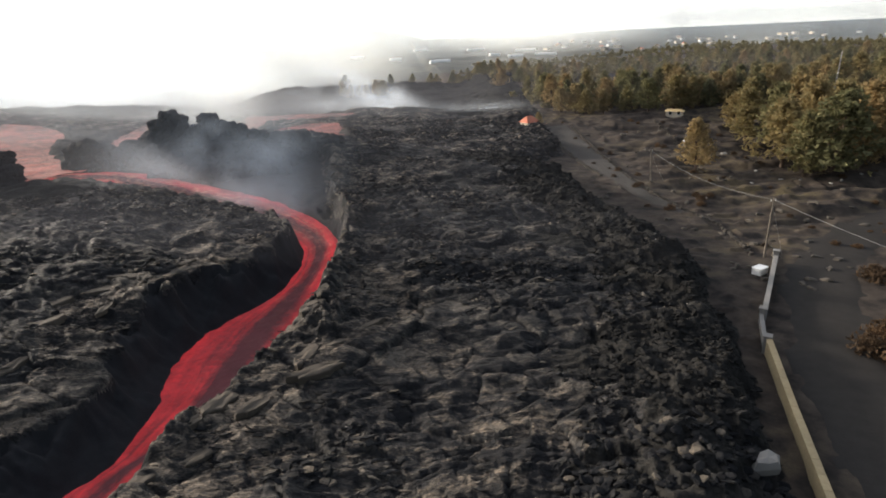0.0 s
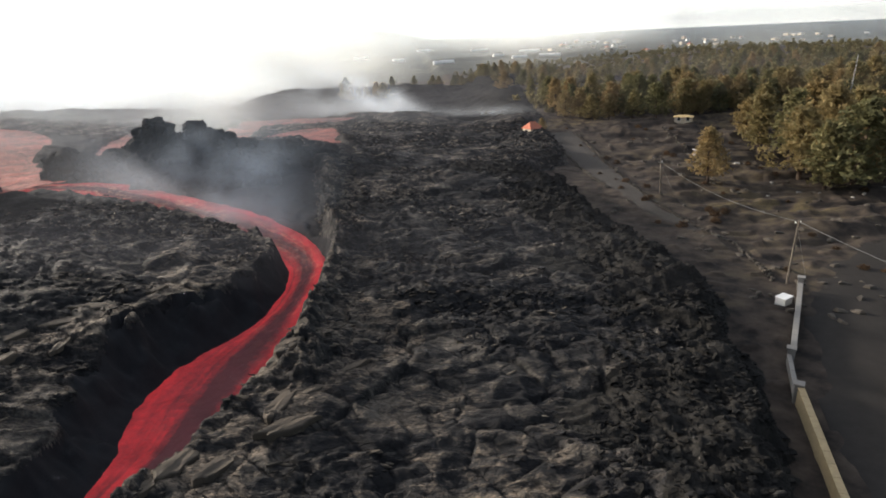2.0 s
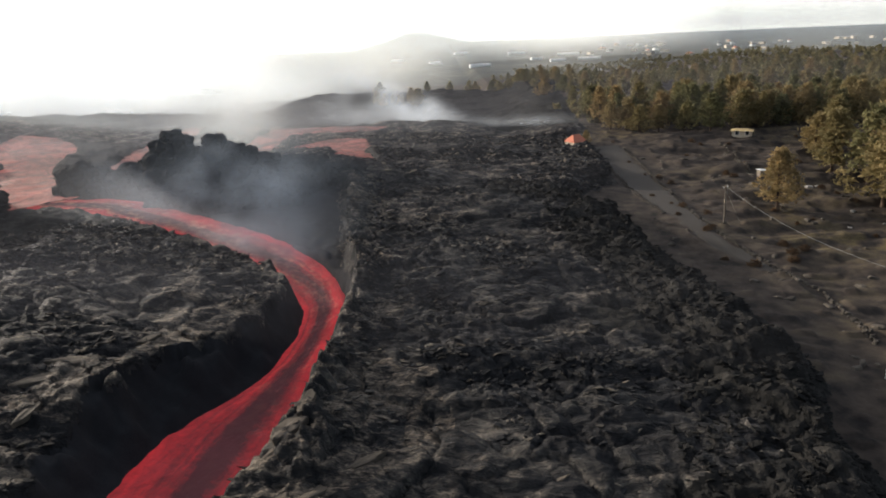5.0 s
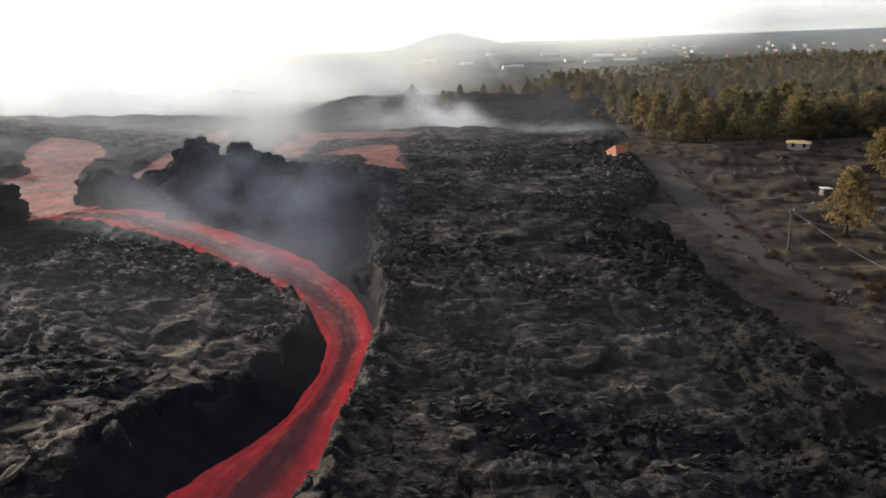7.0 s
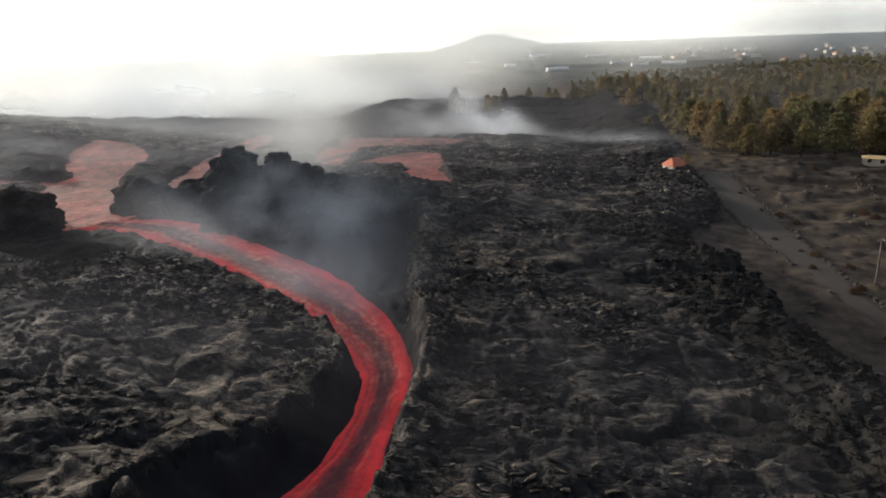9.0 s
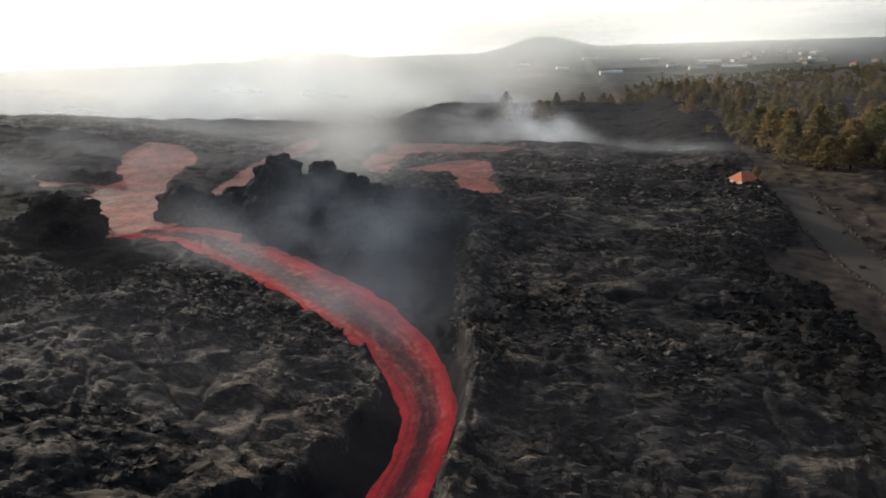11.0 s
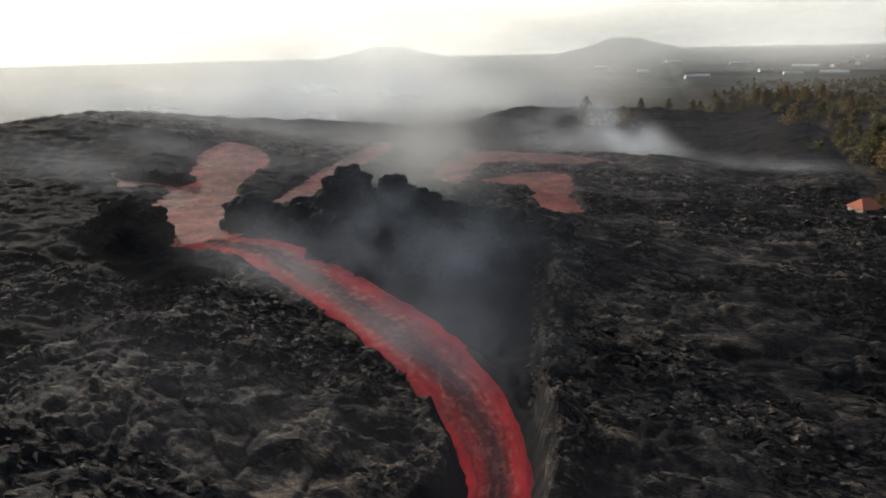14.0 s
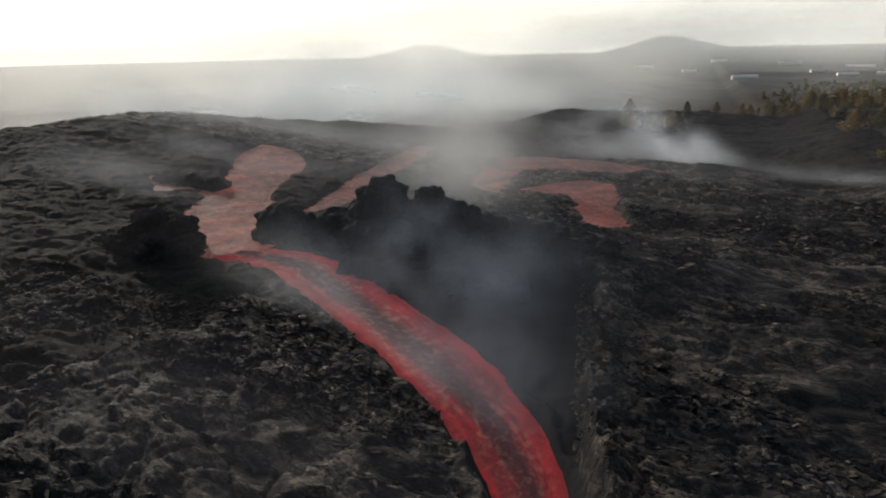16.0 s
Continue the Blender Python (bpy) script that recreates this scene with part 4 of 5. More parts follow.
def house(x, y, turn, w, d, h, roof, walls, label, tiles=TILE, sink=0.0, windows=2, group=""):
    thing = empty("house", pose(x, y, ground_z(x, y, False) - sink, 0, 0, turn), label, "house", group)
    part("wall", box(bmesh.new(), Matrix.Identity(4), w, d, h), walls, thing)
    bm = bmesh.new()
    o = 0.35
    v = [bm.verts.new(p) for p in ((-w / 2 - o, -d / 2 - o, h), (w / 2 + o, -d / 2 - o, h), (w / 2 + o, d / 2 + o, h), (-w / 2 - o, d / 2 + o, h),
                                   (-w / 4, 0, h + roof), (w / 4, 0, h + roof))]
    for f in ((0, 1, 5, 4), (1, 2, 5), (2, 3, 4, 5), (3, 0, 4), (3, 2, 1, 0)):
        bm.faces.new([v[i] for i in f])
    part("roof", bm, tiles, thing)
    for i in range(windows):
        px = (i + 0.5) / windows * w - w / 2
        win = part("window", box(bmesh.new(), pose(px, -d / 2 - 0.02, h * 0.4), 1.0, 0.08, 1.1), WHITE, thing)
        part("pane", box(bmesh.new(), pose(px, -d / 2 - 0.065, h * 0.4 + 0.1), 0.8, 0.02, 0.9), GLASS, win)
    return thing


house(17.2, 171.5, 35, 3.8, 3.3, 2.3, 1.7, PLASTER, "small cream house with red tiled roof half buried by black lava", sink=1.2)
house(59.5, 178.0, -20, 4.6, 3.2, 1.7, 0.5, PLASTER, "low hut with an ochre roof on the ash crest", OCHRE)
house(108, 146, 30, 9, 7, 3.2, 2.0, WHITE, "white house among the grove pines", CONCRETE)


def white_tank():
    thing = empty("water_tank", pose(33.6, 66.6, ground_z(33.6, 66.6, False), 0, 0, 35), "white boxy tank on ash beside a wall", "tank")
    part("body", box(bmesh.new(), Matrix.Identity(4), 1.5, 1.1, 0.9, 0.06), WHITE, thing)
    part("lid", box(bmesh.new(), Matrix.Translation((0, 0, 0.903)), 1.6, 1.2, 0.08, 0.03), WHITE, thing)


white_tank()


def sheet_panel():
    thing = empty("sheet_panel", pose(49.5, 89.5, ground_z(49.5, 89.5, False), 0, 0, 15), "tilted white metal sheet lying on ash", "panel")
    part("panel", box(bmesh.new(), pose(0, 0, 0.45, 0, -24, 0), 2.9, 0.55, 0.06, 0.01), WHITE, thing)
    part("prop", rod(bmesh.new(), (0.9, 0, -0.2), (0.9, 0, 0.85), 0.05, 0.05, 6), STEEL, thing)


sheet_panel()


def garden_shed(x, y):
    thing = empty("garden_shed", pose(x, y, ground_z(x, y, False), 0, 0, 10), "small dark shed with a white flat roof", "shed")
    part("wall", box(bmesh.new(), Matrix.Translation((0, 0, -0.3)), 1.5, 1.3, 2.0, 0.03), WOOD, thing)
    part("roof", box(bmesh.new(), pose(0, 0, 1.72, 0, 5, 0), 1.9, 1.6, 0.10, 0.02), WHITE, thing)


garden_shed(50.6, 141.0)


def greenhouse(distance, bearing, length, depth, turn):
    """A long low tunnel of white sheeting with end walls and a ridge vent."""
    x, y = distance * math.sin(radians(bearing)), distance * math.cos(radians(bearing))
    thing = empty("greenhouse", pose(x, y, ground_z(x, y, False), 0, 0, -bearing + turn), "long white plastic greenhouse on the hazy plain", "greenhouse", "greenhouses of the plain")
    bm = bmesh.new()
    arch = [(-depth / 2, -1), (-depth / 2, 2.6), (-depth / 4, 4.0), (0, 4.5), (depth / 4, 4.0), (depth / 2, 2.6), (depth / 2, -1)]
    ends = [[bm.verts.new((s * length / 2, p, z)) for p, z in arch] for s in (-1, 1)]
    for i in range(len(arch) - 1):
        bm.faces.new((ends[0][i], ends[0][i + 1], ends[1][i + 1], ends[1][i]))
    bm.faces.new(ends[0][::-1]), bm.faces.new(ends[1])
    part("cover", bm, WHITE, thing)
    part("ridge_vent", box(bmesh.new(), pose(0, 0, 4.45), length * 0.94, 1.2, 0.5, 0.1), PLASTER, thing)


for distance, bearing, length, depth, turn in ((935, -2.9, 13, 9, 14), (948, -2.0, 20, 10, -8), (1010, 4.5, 24, 10, 12), (1035, 7.2, 34, 10, -9), (1100, 2.6, 18, 9, 20), (1190, -6.4, 22, 10, 16),
                                               (1260, 5.4, 40, 11, -12), (1400, -9.8, 30, 10, -15), (1440, 0.9, 38, 11, 10), (1640, -4.1, 34, 11, 18)):
    greenhouse(distance, bearing, length, depth, turn)


def lattice_mast(x, y, h, lean):
    thing = empty("radio_mast", pose(x, y, ground_z(x, y, False), 0, lean, 0), "thin pale radio mast above the pines", "mast")
    for a in range(3):
        c, s = math.cos(a * 2.094), math.sin(a * 2.094)
        part("leg", rod(bmesh.new(), (0.25 * c, 0.25 * s, -0.5), (0.10 * c, 0.10 * s, h), 0.05, 0.04, 6), STEEL, thing)
    for i in range(12):
        z, r = (i + 0.5) * h / 12, 0.25 - 0.15 * (i + 0.5) / 12
        part("brace", rod(bmesh.new(), (r, 0, z), (-r / 2, r * 0.86, z + 0.5), 0.03, 0.03, 5), STEEL, thing)


lattice_mast(110.3, 190, 15, 2)


# ---- far town on the plain ----
town = random.Random(12)
for i in range(70):
    d, a = town.uniform(900, 1900), radians(town.uniform(6, 38))
    x, y = d * math.sin(a), d * math.cos(a)
    house(x, y, town.uniform(0, 360), town.uniform(7, 15), town.uniform(6, 9), town.uniform(3, 5), town.uniform(0.4, 2.0), WHITE if town.random() < 0.2 else PLASTER,
          "white house in the far hazy town", town.choice([TILE, CONCRETE, CONCRETE]), windows=3, group="houses of the far town")


# ---- smoke ----
def smoke_sheets(material, x0, x1, rows, z0, height, drift, seed, label):
    """Layers of thin smoke, bowed and rippled, that rise from the ground and drift as they rise."""
    verts, faces, uvs = [], [], []
    for k, y in enumerate(rows):
        base = len(verts)
        bow = (rows[-1] - rows[0]) / max(1, len(rows) - 1) * 0.35
        us = np.linspace(0, 1, 33)
        xs, ys = x0 + (x1 - x0) * us, y + bow * np.sin(us * 4 + k * 2.1 + seed)
        foot = ground_many(xs, ys) + z0
        for _ in range(4):
            foot[1:-1] = (foot[:-2] + 2 * foot[1:-1] + foot[2:]) / 4
        for j in range(13):
            for i in range(33):
                u, v = i / 32, j / 12
                verts.append((xs[i] + drift[0] * v ** 1.4, ys[i] + drift[1] * v, foot[i] + height * v * (0.85 + 0.15 * math.sin(u * 5 + k + seed))))
                uvs.append((u, v))
        for j in range(12):
            for i in range(32):
                a = base + j * 33 + i
                faces.append((a, a + 1, a + 34, a + 33))
    return tagged(mesh_object("smoke_plume", verts, faces, material, uvs=uvs), label, "smoke", "smoke of the lava", "stuff")


GREY_SMOKE = smoke_material("blue_grey_smoke", (0.46, 0.55, 0.68), 0.27, 0.10, (1, 1, 0.9), 0.36, 0.70)
WHITE_SMOKE = smoke_material("white_smoke", (0.88, 0.93, 0.95), 0.24, 0.030, (1, 1, 0.9), 0.30, 0.70)
WISP = smoke_material("low_wisps", (0.84, 0.91, 1.0), 0.42, 0.06, (1, 1, 1.4), 0.36, 0.64)
FAR_SMOKE = smoke_material("far_white_smoke", (0.86, 0.94, 1.0), 0.42, 0.016, (1, 1, 1.3), 0.28, 0.62)
HAZY_SMOKE = smoke_material("thin_grey_smoke", (0.62, 0.67, 0.74), 0.30, 0.02, (1, 1, 1.4), 0.25, 0.65)
VEIL = smoke_material("thin_fume", (0.58, 0.59, 0.68), 0.038, 0.016, (1, 1, 1), 0.10, 0.60)
HAZE = smoke_material("distant_haze", (0.85, 0.91, 0.94), 0.31, 0.004, (1, 1, 2), 0.02, 0.40)
smoke_sheets(GREY_SMOKE, -64, -17, (96, 99, 102, 105, 108, 112), 0.6, 15, (-10, 3), 1, "blue-grey smoke drifting up from the lava channel")
smoke_sheets(GREY_SMOKE, -40, -16, (87, 90, 93), 0.6, 9, (-7, 4), 7, "blue-grey smoke clinging to the channel bank")
smoke_sheets(WHITE_SMOKE, -72, -36, (131, 134, 138, 142, 146), 0.5, 38, (-12, 8), 2, "bright white smoke rising behind the crags")
smoke_sheets(HAZY_SMOKE, -72, -15, (91, 94), 0.6, 11, (-9, 3), 13, "thin haze hanging over the lava river")
smoke_sheets(HAZY_SMOKE, -230, 10, (160, 175, 190), 0.5, 13, (-14, 6), 9, "thin grey smoke lying over the lava streams")
smoke_sheets(WISP, -72, -4, (217, 221, 225, 229, 233), 0.5, 15, (-34, 8), 3, "low bluish smoke wisps over the far lava")
smoke_sheets(WISP, -42, -10, (216, 220, 224, 228), 0.3, 25, (-34, 6), 15, "bluish white smoke plume slanting off the far lava")
smoke_sheets(VEIL, -230, 60, (62, 80, 98, 116, 136, 158), -2, 20, (-8, 4), 31, "thin fume over the whole lava field")
smoke_sheets(VEIL, -330, 330, (196, 226, 258, 292, 330), -2, 24, (-8, 4), 33, "thin fume between the forest and the far lava")
smoke_sheets(WISP, -20, 30, (203, 207), 0.3, 4, (-6, 3), 4, "thin white wisps along the lava edge")
smoke_sheets(FAR_SMOKE, -290, -70, (183, 190, 198), 0.3, 11, (-24, 5), 23, "bluish white smoke creeping over the pool's far bank")
smoke_sheets(HAZY_SMOKE, -170, -84, (118, 126, 135, 146, 158), 0.4, 12, (-14, 5), 25, "thin grey fume hanging over the lava pool")
smoke_sheets(WISP, -330, -90, (236, 243, 250, 258), 0.3, 13, (-30, 8), 21, "low white smoke lying behind the lava pool")
smoke_sheets(FAR_SMOKE, -380, -70, (282, 294, 306, 318), 0.5, 38, (-20, 6), 27, "bright smoke trapped behind the low ridge")
smoke_sheets(FAR_SMOKE, -420, -40, (372, 384, 398, 412, 430), 2, 52, (-25, 10), 5, "broad white smoke bank over the far lava")


def haze_bank(r, a0, a1, z0, z1, label):
    verts, faces, uvs = [], [], []
    for j in range(9):
        for i in range(61):
            a = radians(a0 + (a1 - a0) * i / 60)
            rr_ = r * (1 + 0.03 * math.sin(i * 0.7))
            verts.append((rr_ * math.sin(a), rr_ * math.cos(a), z0 + (z1 - z0) * j / 8))
            uvs.append((i / 60, j / 8))
    for j in range(8):
        for i in range(60):
            a = j * 61 + i
            faces.append((a, a + 1, a + 62, a + 61))
    return tagged(mesh_object("haze_bank", verts, faces, HAZE, uvs=uvs), label, "haze", "banks of haze", "stuff")


for r in (440, 490, 545):
    haze_bank(r, -78, 0, -14, 24, "pale smoky haze behind the lava ridge")
for r in (640, 760, 900):
    haze_bank(r, -95, 18, -18, 40 + (r - 640) * 0.12, "pale smoky haze over the coastal plain")
for r in (720, 900):
    haze_bank(r, 6, 130, -18, 46, "pale haze over the wooded slope")
for r in (1150, 1500, 2000, 2700, 3300, 3900, 4150):
    haze_bank(r, -125, 95, -18, 90 + (r - 1150) * 0.08, "pale smoky haze over the coastal plain")


def far_mountain(a, w, h, seed):
    """A low cone on the horizon."""
    r = 4300
    verts, faces = [], []
    for j in range(14):
        for i in range(48):
            f, b = j / 13, i / 48 * 6.283
            rad = w * (1 - f) + w * 0.16 * f + w * 0.05 * noise.noise(Vector((math.cos(b) * 2, math.sin(b) * 2, f * 3 + seed)))
            verts.append((r * math.sin(a) + rad * math.cos(b), r * math.cos(a) + rad * math.sin(b), -20 + (h + 20) * f ** 1.3 + 6 * noise.noise(Vector((math.cos(b) * 1.5, math.sin(b) * 1.5, f * 4 + seed)))))
    for j in range(13):
        for i in range(48):
            faces.append((j * 48 + i, j * 48 + (i + 1) % 48, (j + 1) * 48 + (i + 1) % 48, (j + 1) * 48 + i))
    return tagged(mesh_object("backdrop_mountain", verts, faces, FAR), "distant hazy volcanic cone on the horizon", "mountain", kind="structure")


far_mountain(radians(-8), 540, 84, 2)
far_mountain(radians(-29), 520, 66, 6)


# ---- loose slabs and stones ----
def rock_mesh(name, seed, flat, material, sides=7):
    """An irregular broken block of a few dozen triangles."""
    r = random.Random(seed)
    bm = bmesh.new()
    ring = [(2 * math.pi * i / sides + r.uniform(-0.3, 0.3), r.uniform(0.7, 1.1)) for i in range(sides)]
    low = [bm.verts.new((math.cos(a) * s * 1.02, math.sin(a) * s * 0.75, -flat)) for a, s in ring]
    mid = [bm.verts.new((math.cos(a) * s * 1.1, math.sin(a) * s * 0.82, flat * r.uniform(-0.1, 0.4))) for a, s in ring]
    top = [bm.verts.new((math.cos(a) * s * 0.8, math.sin(a) * s * 0.6, flat * r.uniform(0.6, 1.2))) for a, s in ring]
    for a, b in ((low, mid), (mid, top)):
        for i in range(sides):
            bm.faces.new((a[i], a[(i + 1) % sides], b[(i + 1) % sides], b[i]))
    cap = bm.verts.new((0, 0, flat * 1.1))
    for i in range(sides):
        bm.faces.new((top[i], top[(i + 1) % sides], cap))
    bm.faces.new(low[::-1])
    me = bpy.data.meshes.new(name)
    bm.to_mesh(me)
    bm.free()
    me.materials.append(material)
    return me


SLABS = [rock_mesh("lava_slab", 300 + i, 0.13 + 0.05 * (i % 4), FLAKES, 6 + i % 3) for i in range(10)]
STONES = [rock_mesh("stone", 330 + i, 0.55, STONE, 6 + i % 3) for i in range(8)]

# field walls of dry stone that run down the ash slope
for label, line in (("tumbled dry-stone field wall on the ash slope", [(35.5, 73), (36.1, 78), (36.5, 86), (34.2, 92.5), (32.2, 105), (31.2, 118), (30.9, 130)]),
                    ("tumbled dry-stone wall beside the ash track", [(30.9, 131), (29.9, 150), (28.6, 168)]),
                    ("tumbled low wall on the lava side of the track", [(22.4, 151), (24.3, 133), (26.2, 118)]),
                    ("low dry-stone field wall under the crest", [(52, 172), (51.2, 158), (49.6, 145)])):
    q = resample(line, max(8, int(sum(math.hypot(b[0] - a[0], b[1] - a[1]) for a, b in zip(line, line[1:])) / 0.40)))
    thing = empty("field_wall", pose(*q[0], ground_z(*q[0], False)), label, "wall")
    inv = thing.matrix_world.inverted()
    for x, y in q:
        for k in range(2):
            px, py = x + rng.uniform(-0.35, 0.35), y + rng.uniform(-0.3, 0.3)
            s = rng.uniform(0.14, 0.29)
            ob = new("stone", STONES[rng.randrange(8)])
            ob.parent = thing
            ob.matrix_local = inv @ pose(px, py, ground_z(px, py) + s * 0.25 + k * 0.12, rng.uniform(-20, 20), rng.uniform(-20, 20), rng.uniform(0, 360)) @ Matrix.Scale(s, 4)

# clods on the ash
spots = random.Random(31)
for i in range(130):
    y = spots.uniform(62, 165)
    x = spots.uniform(22, 62) if i < 100 else spots.uniform(30, 48)
    if float(ash_side(np.array([x]), np.array([y]))[0]) > -2:
        continue
    s = spots.uniform(0.2, 0.6)
    ob = new("ash_boulder", STONES[spots.randrange(8)])
    ob.matrix_world = pose(x, y, ground_z(x, y) + 0.12 * s, spots.uniform(-15, 15), spots.uniform(-15, 15), spots.uniform(0, 360)) @ Matrix.Diagonal((s * 1.3, s, s * 0.8, 1))
    tagged(ob, "rounded grey-brown boulder lying on the ash", "boulder", "boulders on the ash slope")

# a pale boulder by the wall
ob = new("boulder", rock_mesh("boulder", 401, 0.5, CONCRETE, 9))
ob.matrix_world = pose(18.0, 31.5, ground_z(18.0, 31.5) + 0.35, 8, -10, 20) @ Matrix.Scale(1.0, 4)
tagged(ob, "pale grey boulder at the lava edge", "boulder")


# pale blocks of a broken wall beside the grove
PALE = [rock_mesh("rubble_block", 410 + i, 0.35, CONCRETE, 6) for i in range(3)]
for i, (x, y, s) in enumerate(((58.5, 113, 0.45), (60.2, 109.5, 0.35), (56.4, 118.5, 0.5), (64.3, 107, 0.4), (55.0, 131, 0.8), (58.8, 136, 0.5), (66.8, 108.2, 0.5), (71.5, 110.5, 0.45), (53.0, 112.4, 0.35))):
    ob = new("rubble_block", PALE[i % 3])
    ob.matrix_world = pose(x, y, ground_z(x, y) + 0.1 * s, 6 * i % 11, 4, 40 * i) @ Matrix.Scale(s, 4)
    tagged(ob, "pale broken block lying on the ash", "block", "blocks beside the grove")


def shrub_mesh(seed):
    r = random.Random(seed)
    verts, faces = [], []
    for _ in range(150):
        a, e, s = r.uniform(0, 6.283), r.uniform(0.1, 1.4), r.uniform(0.35, 1.0)
        c = Vector((math.cos(a) * math.cos(e), math.sin(a) * math.cos(e), math.sin(e) * 0.9)) * s
        tuft(verts, faces, c, r.uniform(0.15, 0.3), r)
    me = bpy.data.meshes.new("shrub")
    me.from_pydata([tuple(v) for v in verts], [], faces)
    me.materials.append(SHRUB)
    return me


SHRUBS = [shrub_mesh(500 + i) for i in range(4)]
spots = random.Random(32)
fixed = [(35.0, 48.5, 1.9), (36.8, 50.4, 1.7), (36.2, 46.4, 2.0), (45.2, 64.2, 2.0), (46.0, 65.4, 1.5), (37.6, 44.6, 1.7), (38.2, 48.4, 1.8), (36.0, 42.4, 1.4), (39.0, 52.2, 1.5)]
for i in range(110):
    x, y, s = fixed[i] if i < len(fixed) else (spots.uniform(26, 90), spots.uniform(72, 178), spots.uniform(0.4, 1.1))
    if float(ash_side(np.array([x]), np.array([y]))[0]) > -1.5:
        continue
    ob = new("dry_shrub", SHRUBS[spots.randrange(4)])
    ob.matrix_world = pose(x, y, ground_z(x, y) - 0.05, 0, 0, spots.uniform(0, 360)) @ Matrix.Scale(s, 4)
    tagged(ob, "dry brown leafless shrub on the ash", "shrub", "shrubs on the ash slope")

# large upturned plates of pale crust along the channel
plates_at = random.Random(61)
def plate_mesh(seed):
    """A cracked, slightly buckled plate of crust."""
    r = random.Random(seed)
    bm = bmesh.new()
    count = 16
    out = [r.uniform(0.72, 1.08) for _ in range(count)]
    rows = []
    for f, z in ((1.0, -0.35), (1.0, 0.02), (0.92, 0.09), (0.55, 0.10), (0.2, 0.11)):
        row = []
        for i in range(count):
            a = 2 * math.pi * i / count
            x, y = math.cos(a) * out[i] * f, math.sin(a) * out[i] * f
            row.append(bm.verts.new((x, y, z + (0.10 * noise.noise(Vector((x * 1.6, y * 1.6, seed))) + 0.05 * x * x if z > 0 else 0))))
        rows.append(row)
    for a, c in zip(rows, rows[1:]):
        for i in range(count):
            bm.faces.new((a[i], a[(i + 1) % count], c[(i + 1) % count], c[i]))
    bm.faces.new(rows[-1])
    me = bpy.data.meshes.new("crust_plate")
    bm.to_mesh(me)
    bm.free()
    me.materials.append(TAN_CRUST)
    return me


BIG = [plate_mesh(420 + i) for i in range(6)]
for x, y, s, turn in ((-14.6, 45.5, 2.3, 62), (-12.4, 47.6, 2.0, 50), (-16.2, 50.4, 1.7, 70), (-19.0, 43.2, 1.9, 55), (-17.4, 40.2, 2.2, 52), (-21.6, 38.4, 1.9, 60), (-19.6, 35.6, 2.4, 58),
                      (-15.0, 54.5, 1.5, 84), (-9.6, 50.2, 1.6, 40), (-23.4, 33.0, 2.0, 66), (-37.0, 53.5, 1.6, 100), (-33.4, 64.6, 1.2, 48),
                      (-13.2, 43.4, 2.6, 34), (-20.4, 40.6, 2.6, 62), (-15.6, 52.2, 2.0, 66),
                      (-37.5, 60.2, 2.6, 20), (-39.6, 57.8, 2.2, 35), (-41.5, 50.4, 2.4, 60), (-40.4, 45.0, 2.4, 75), (-38.2, 63.4, 1.8, 10), (-43.0, 55.0, 2.2, 48)):
    ob = new("crust_plate", BIG[plates_at.randrange(6)])
    ob.parent = lava_field
    ob.matrix_local = pose(x, y, ground_z(x, y) + 0.04, plates_at.uniform(-7, 7), plates_at.uniform(-7, 7), turn + plates_at.uniform(-12, 12)) @ Matrix.Diagonal((s * 0.95, s * plates_at.uniform(0.26, 0.42), s * 0.6, 1))

# broken slabs of crust: single ones nearest the way, the rest in one mesh
def flake(seed, sides):
    """A thin broken flake of few triangles, as points and triangles."""
    r = random.Random(seed)
    pts = [(math.cos(a) * s, math.sin(a) * s * 0.6, r.uniform(-0.1, 0.1)) for a, s in ((2 * math.pi * (i + r.uniform(-0.25, 0.25)) / sides, r.uniform(0.6, 1.1)) for i in range(sides))]
    v = pts + [(x * 0.85, y * 0.85, z + 0.16) for x, y, z in pts] + [(0, 0, 0.2)]
    f = []
    for i in range(sides):
        j = (i + 1) % sides
        f += [(i, j, sides + j), (i, sides + j, sides + i), (sides + i, sides + j, 2 * sides)]
    return np.array(v), np.array(f)


spots = np.random.default_rng(9)
n = 64000
sx, sy = spots.uniform(-100, 27, n), 28 + 160 * spots.random(n) ** 1.25
hz, he, ho, hp, hf = land(sx, sy)
clumped = vnoise(sx / 9, sy / 7, 301) + 0.7 * vnoise(sx / 2.6, sy / 2.0, 302)
ok = (he > 0.5) & ~hf & (ho > 1.6) & (hp > 2.0) & ((clumped > 0.18 + 0.5 * sstep(62, 45, sy)) | (he < 13) | (from_line(sx, sy, LEVEE[3:]) < 4)) & ~((ho < 10) & (sy < 72)) & (np.abs(sx + 5) < 0.85 * sy + 22) & ~((sx < -66) & (sy > 92))
sx, sy, hz, he = sx[ok], sy[ok], hz[ok], he[ok]
size = (0.16 + 0.46 * spots.random(len(sx)) ** 2.0) * (0.75 + 0.005 * sy)
tilt = spots.normal(0, 20, (len(sx), 2))
turn = spots.normal(0, 40, len(sx)) + 180 * spots.integers(0, 2, len(sx))
near = (sy < 75) & (sx > -16) & (size > 0.30)
single = set(np.flatnonzero(near)[np.argsort(sy[near])][:270].tolist())
FLAKE_SHAPES = [flake(700 + i, 4 + i % 3) for i in range(12)]
rest_v, rest_f, total = [], [], 0
edge_v, edge_f, edge_total = [], [], 0
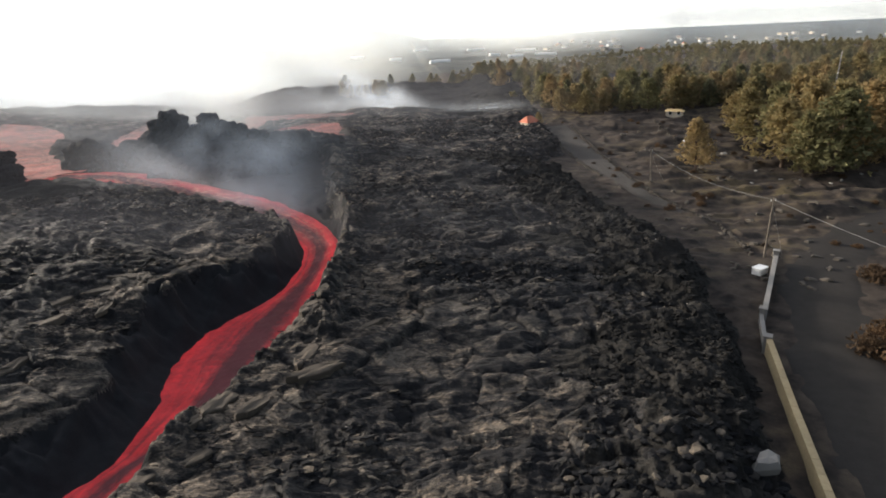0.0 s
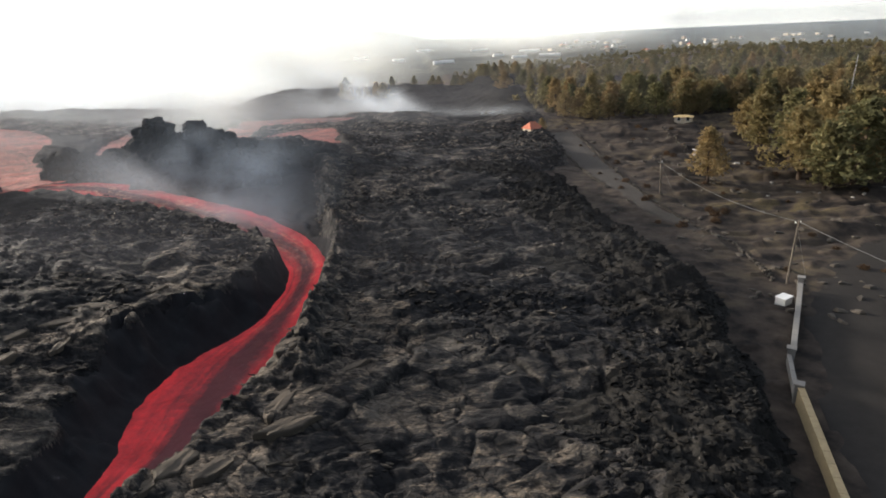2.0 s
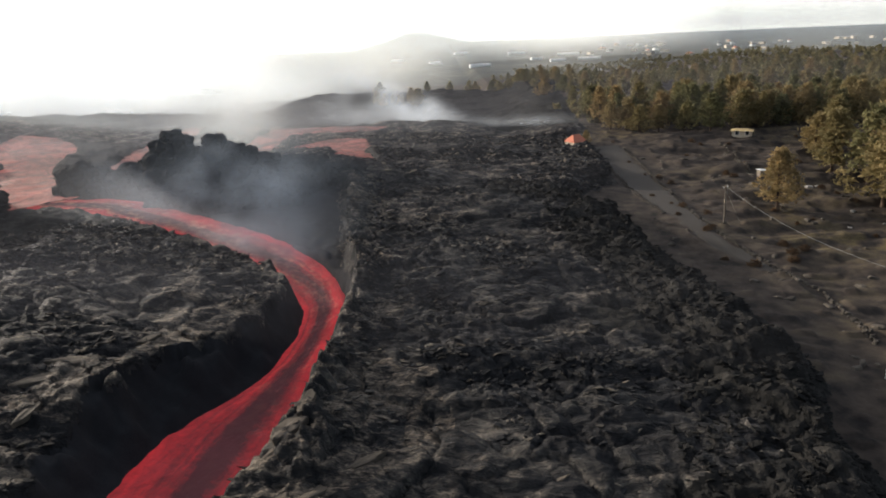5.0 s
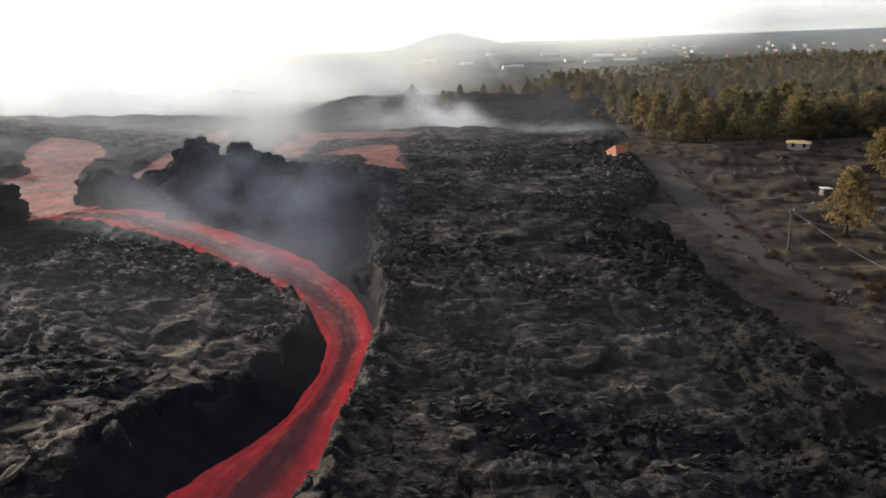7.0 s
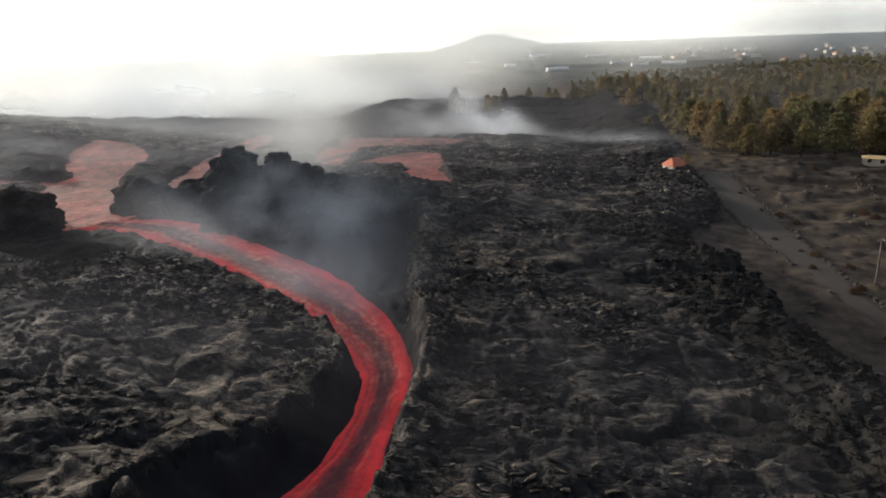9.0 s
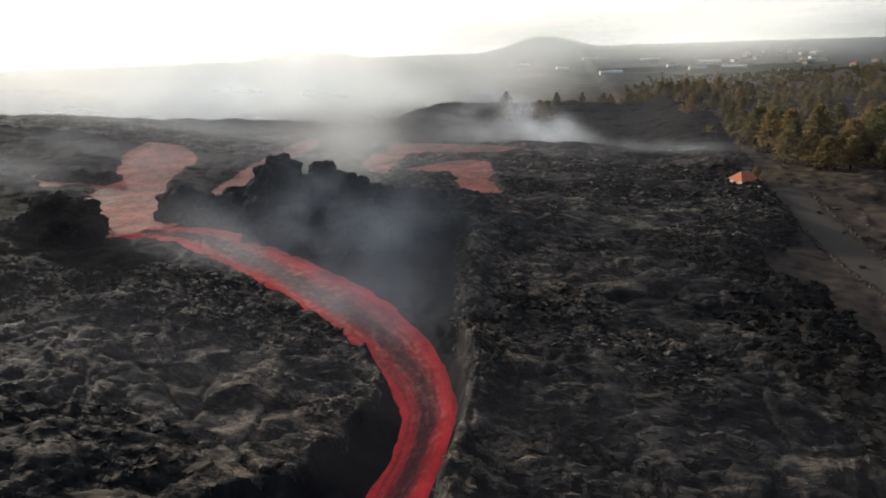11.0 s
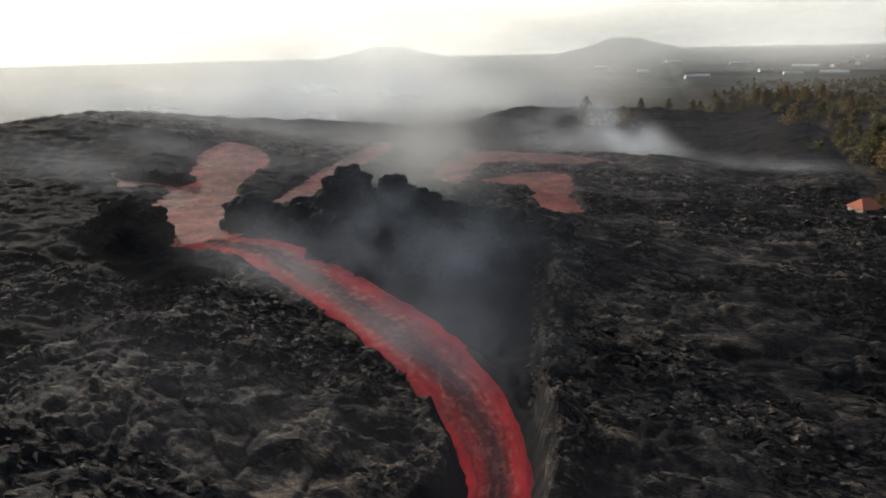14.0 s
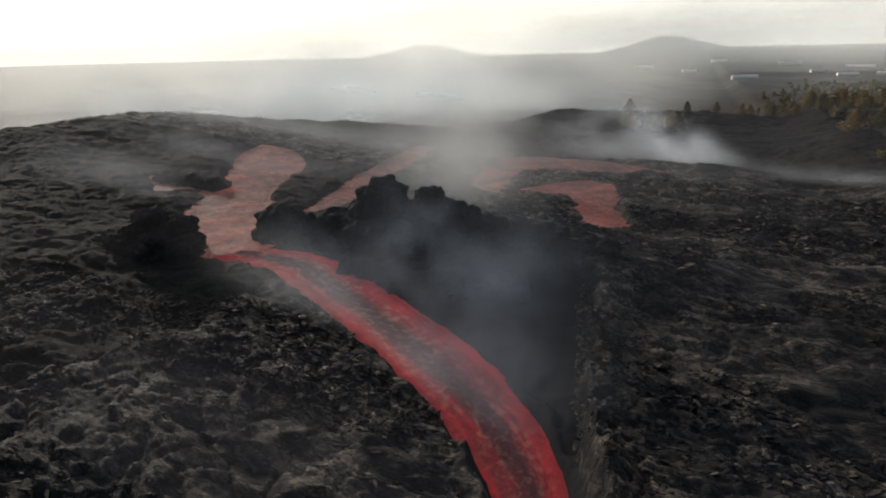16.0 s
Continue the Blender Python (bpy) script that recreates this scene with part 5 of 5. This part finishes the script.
for i in range(len(sx)):
    m = pose(sx[i], sy[i], hz[i] + 0.04, tilt[i, 0], tilt[i, 1], turn[i]) @ Matrix.Scale(size[i], 4)
    if i in single:
        ob = new("lava_slab", SLABS[i % 10])
        ob.parent = lava_field
        ob.matrix_local = m
        continue
    v, f = FLAKE_SHAPES[i % 12]
    a = np.array(m)
    if he[i] < 15 and sy[i] < 128:
        edge_v.append(v @ a[:3, :3].T + a[:3, 3])
        edge_f.append(f + edge_total)
        edge_total += len(v)
        continue
    rest_v.append(v @ a[:3, :3].T + a[:3, 3])
    rest_f.append(f + total)
    total += len(v)
# longer buckled flakes worn pale, in drifts
m2 = 24000
px, py = spots.uniform(-100, 20, m2), 30 + 130 * spots.random(m2) ** 1.15
pz, pe, po, pp, pf = land(px, py)
drift = vnoise(px / 11, py / 6, 321) + 0.6 * vnoise(px / 3, py / 2, 322) + 0.25 * (px < -24)
keep = (pe > 15) & ~pf & (po > 1.2) & (pp > 2) & (drift > 0.36) & (np.abs(px + 5) < 0.85 * py + 22)
keep &= ~((px < -62) & (py > 88))
px, py, pz = px[keep], py[keep], pz[keep]
drift_v, drift_f, drift_total = [], [], 0
for i in range(len(px)):
    s = float(spots.uniform(0.3, 0.85)) * (0.8 + 0.003 * py[i])
    m = pose(px[i], py[i], pz[i] - 0.02, float(spots.normal(-8, 12)), float(spots.normal(0, 8)), float(spots.normal(8, 24))) @ Matrix.Diagonal((s, s * 0.5, s * 0.7, 1))
    v, f = FLAKE_SHAPES[i % 12]
    a = np.array(m)
    drift_v.append(v @ a[:3, :3].T + a[:3, 3])
    drift_f.append(f + drift_total)
    drift_total += len(v)
rubble = mesh_object("lava_rubble", np.concatenate(rest_v), np.concatenate(rest_f), FLAKES, lava_field, flat=True)
worn = mesh_object("worn_flakes", np.concatenate(drift_v), np.concatenate(drift_f), DRIFT, lava_field, flat=True)
tagged(worn, "buckled tan flakes of worn crust", kind="stuff")
tagged(rubble, "loose black and tan flakes of lava crust", kind="stuff")
clinkers = mesh_object("lava_rubble", np.concatenate(edge_v), np.concatenate(edge_f), CLINKER, lava_margin, flat=True)
tagged(clinkers, "loose black clinker blocks at the flow margin", kind="stuff")
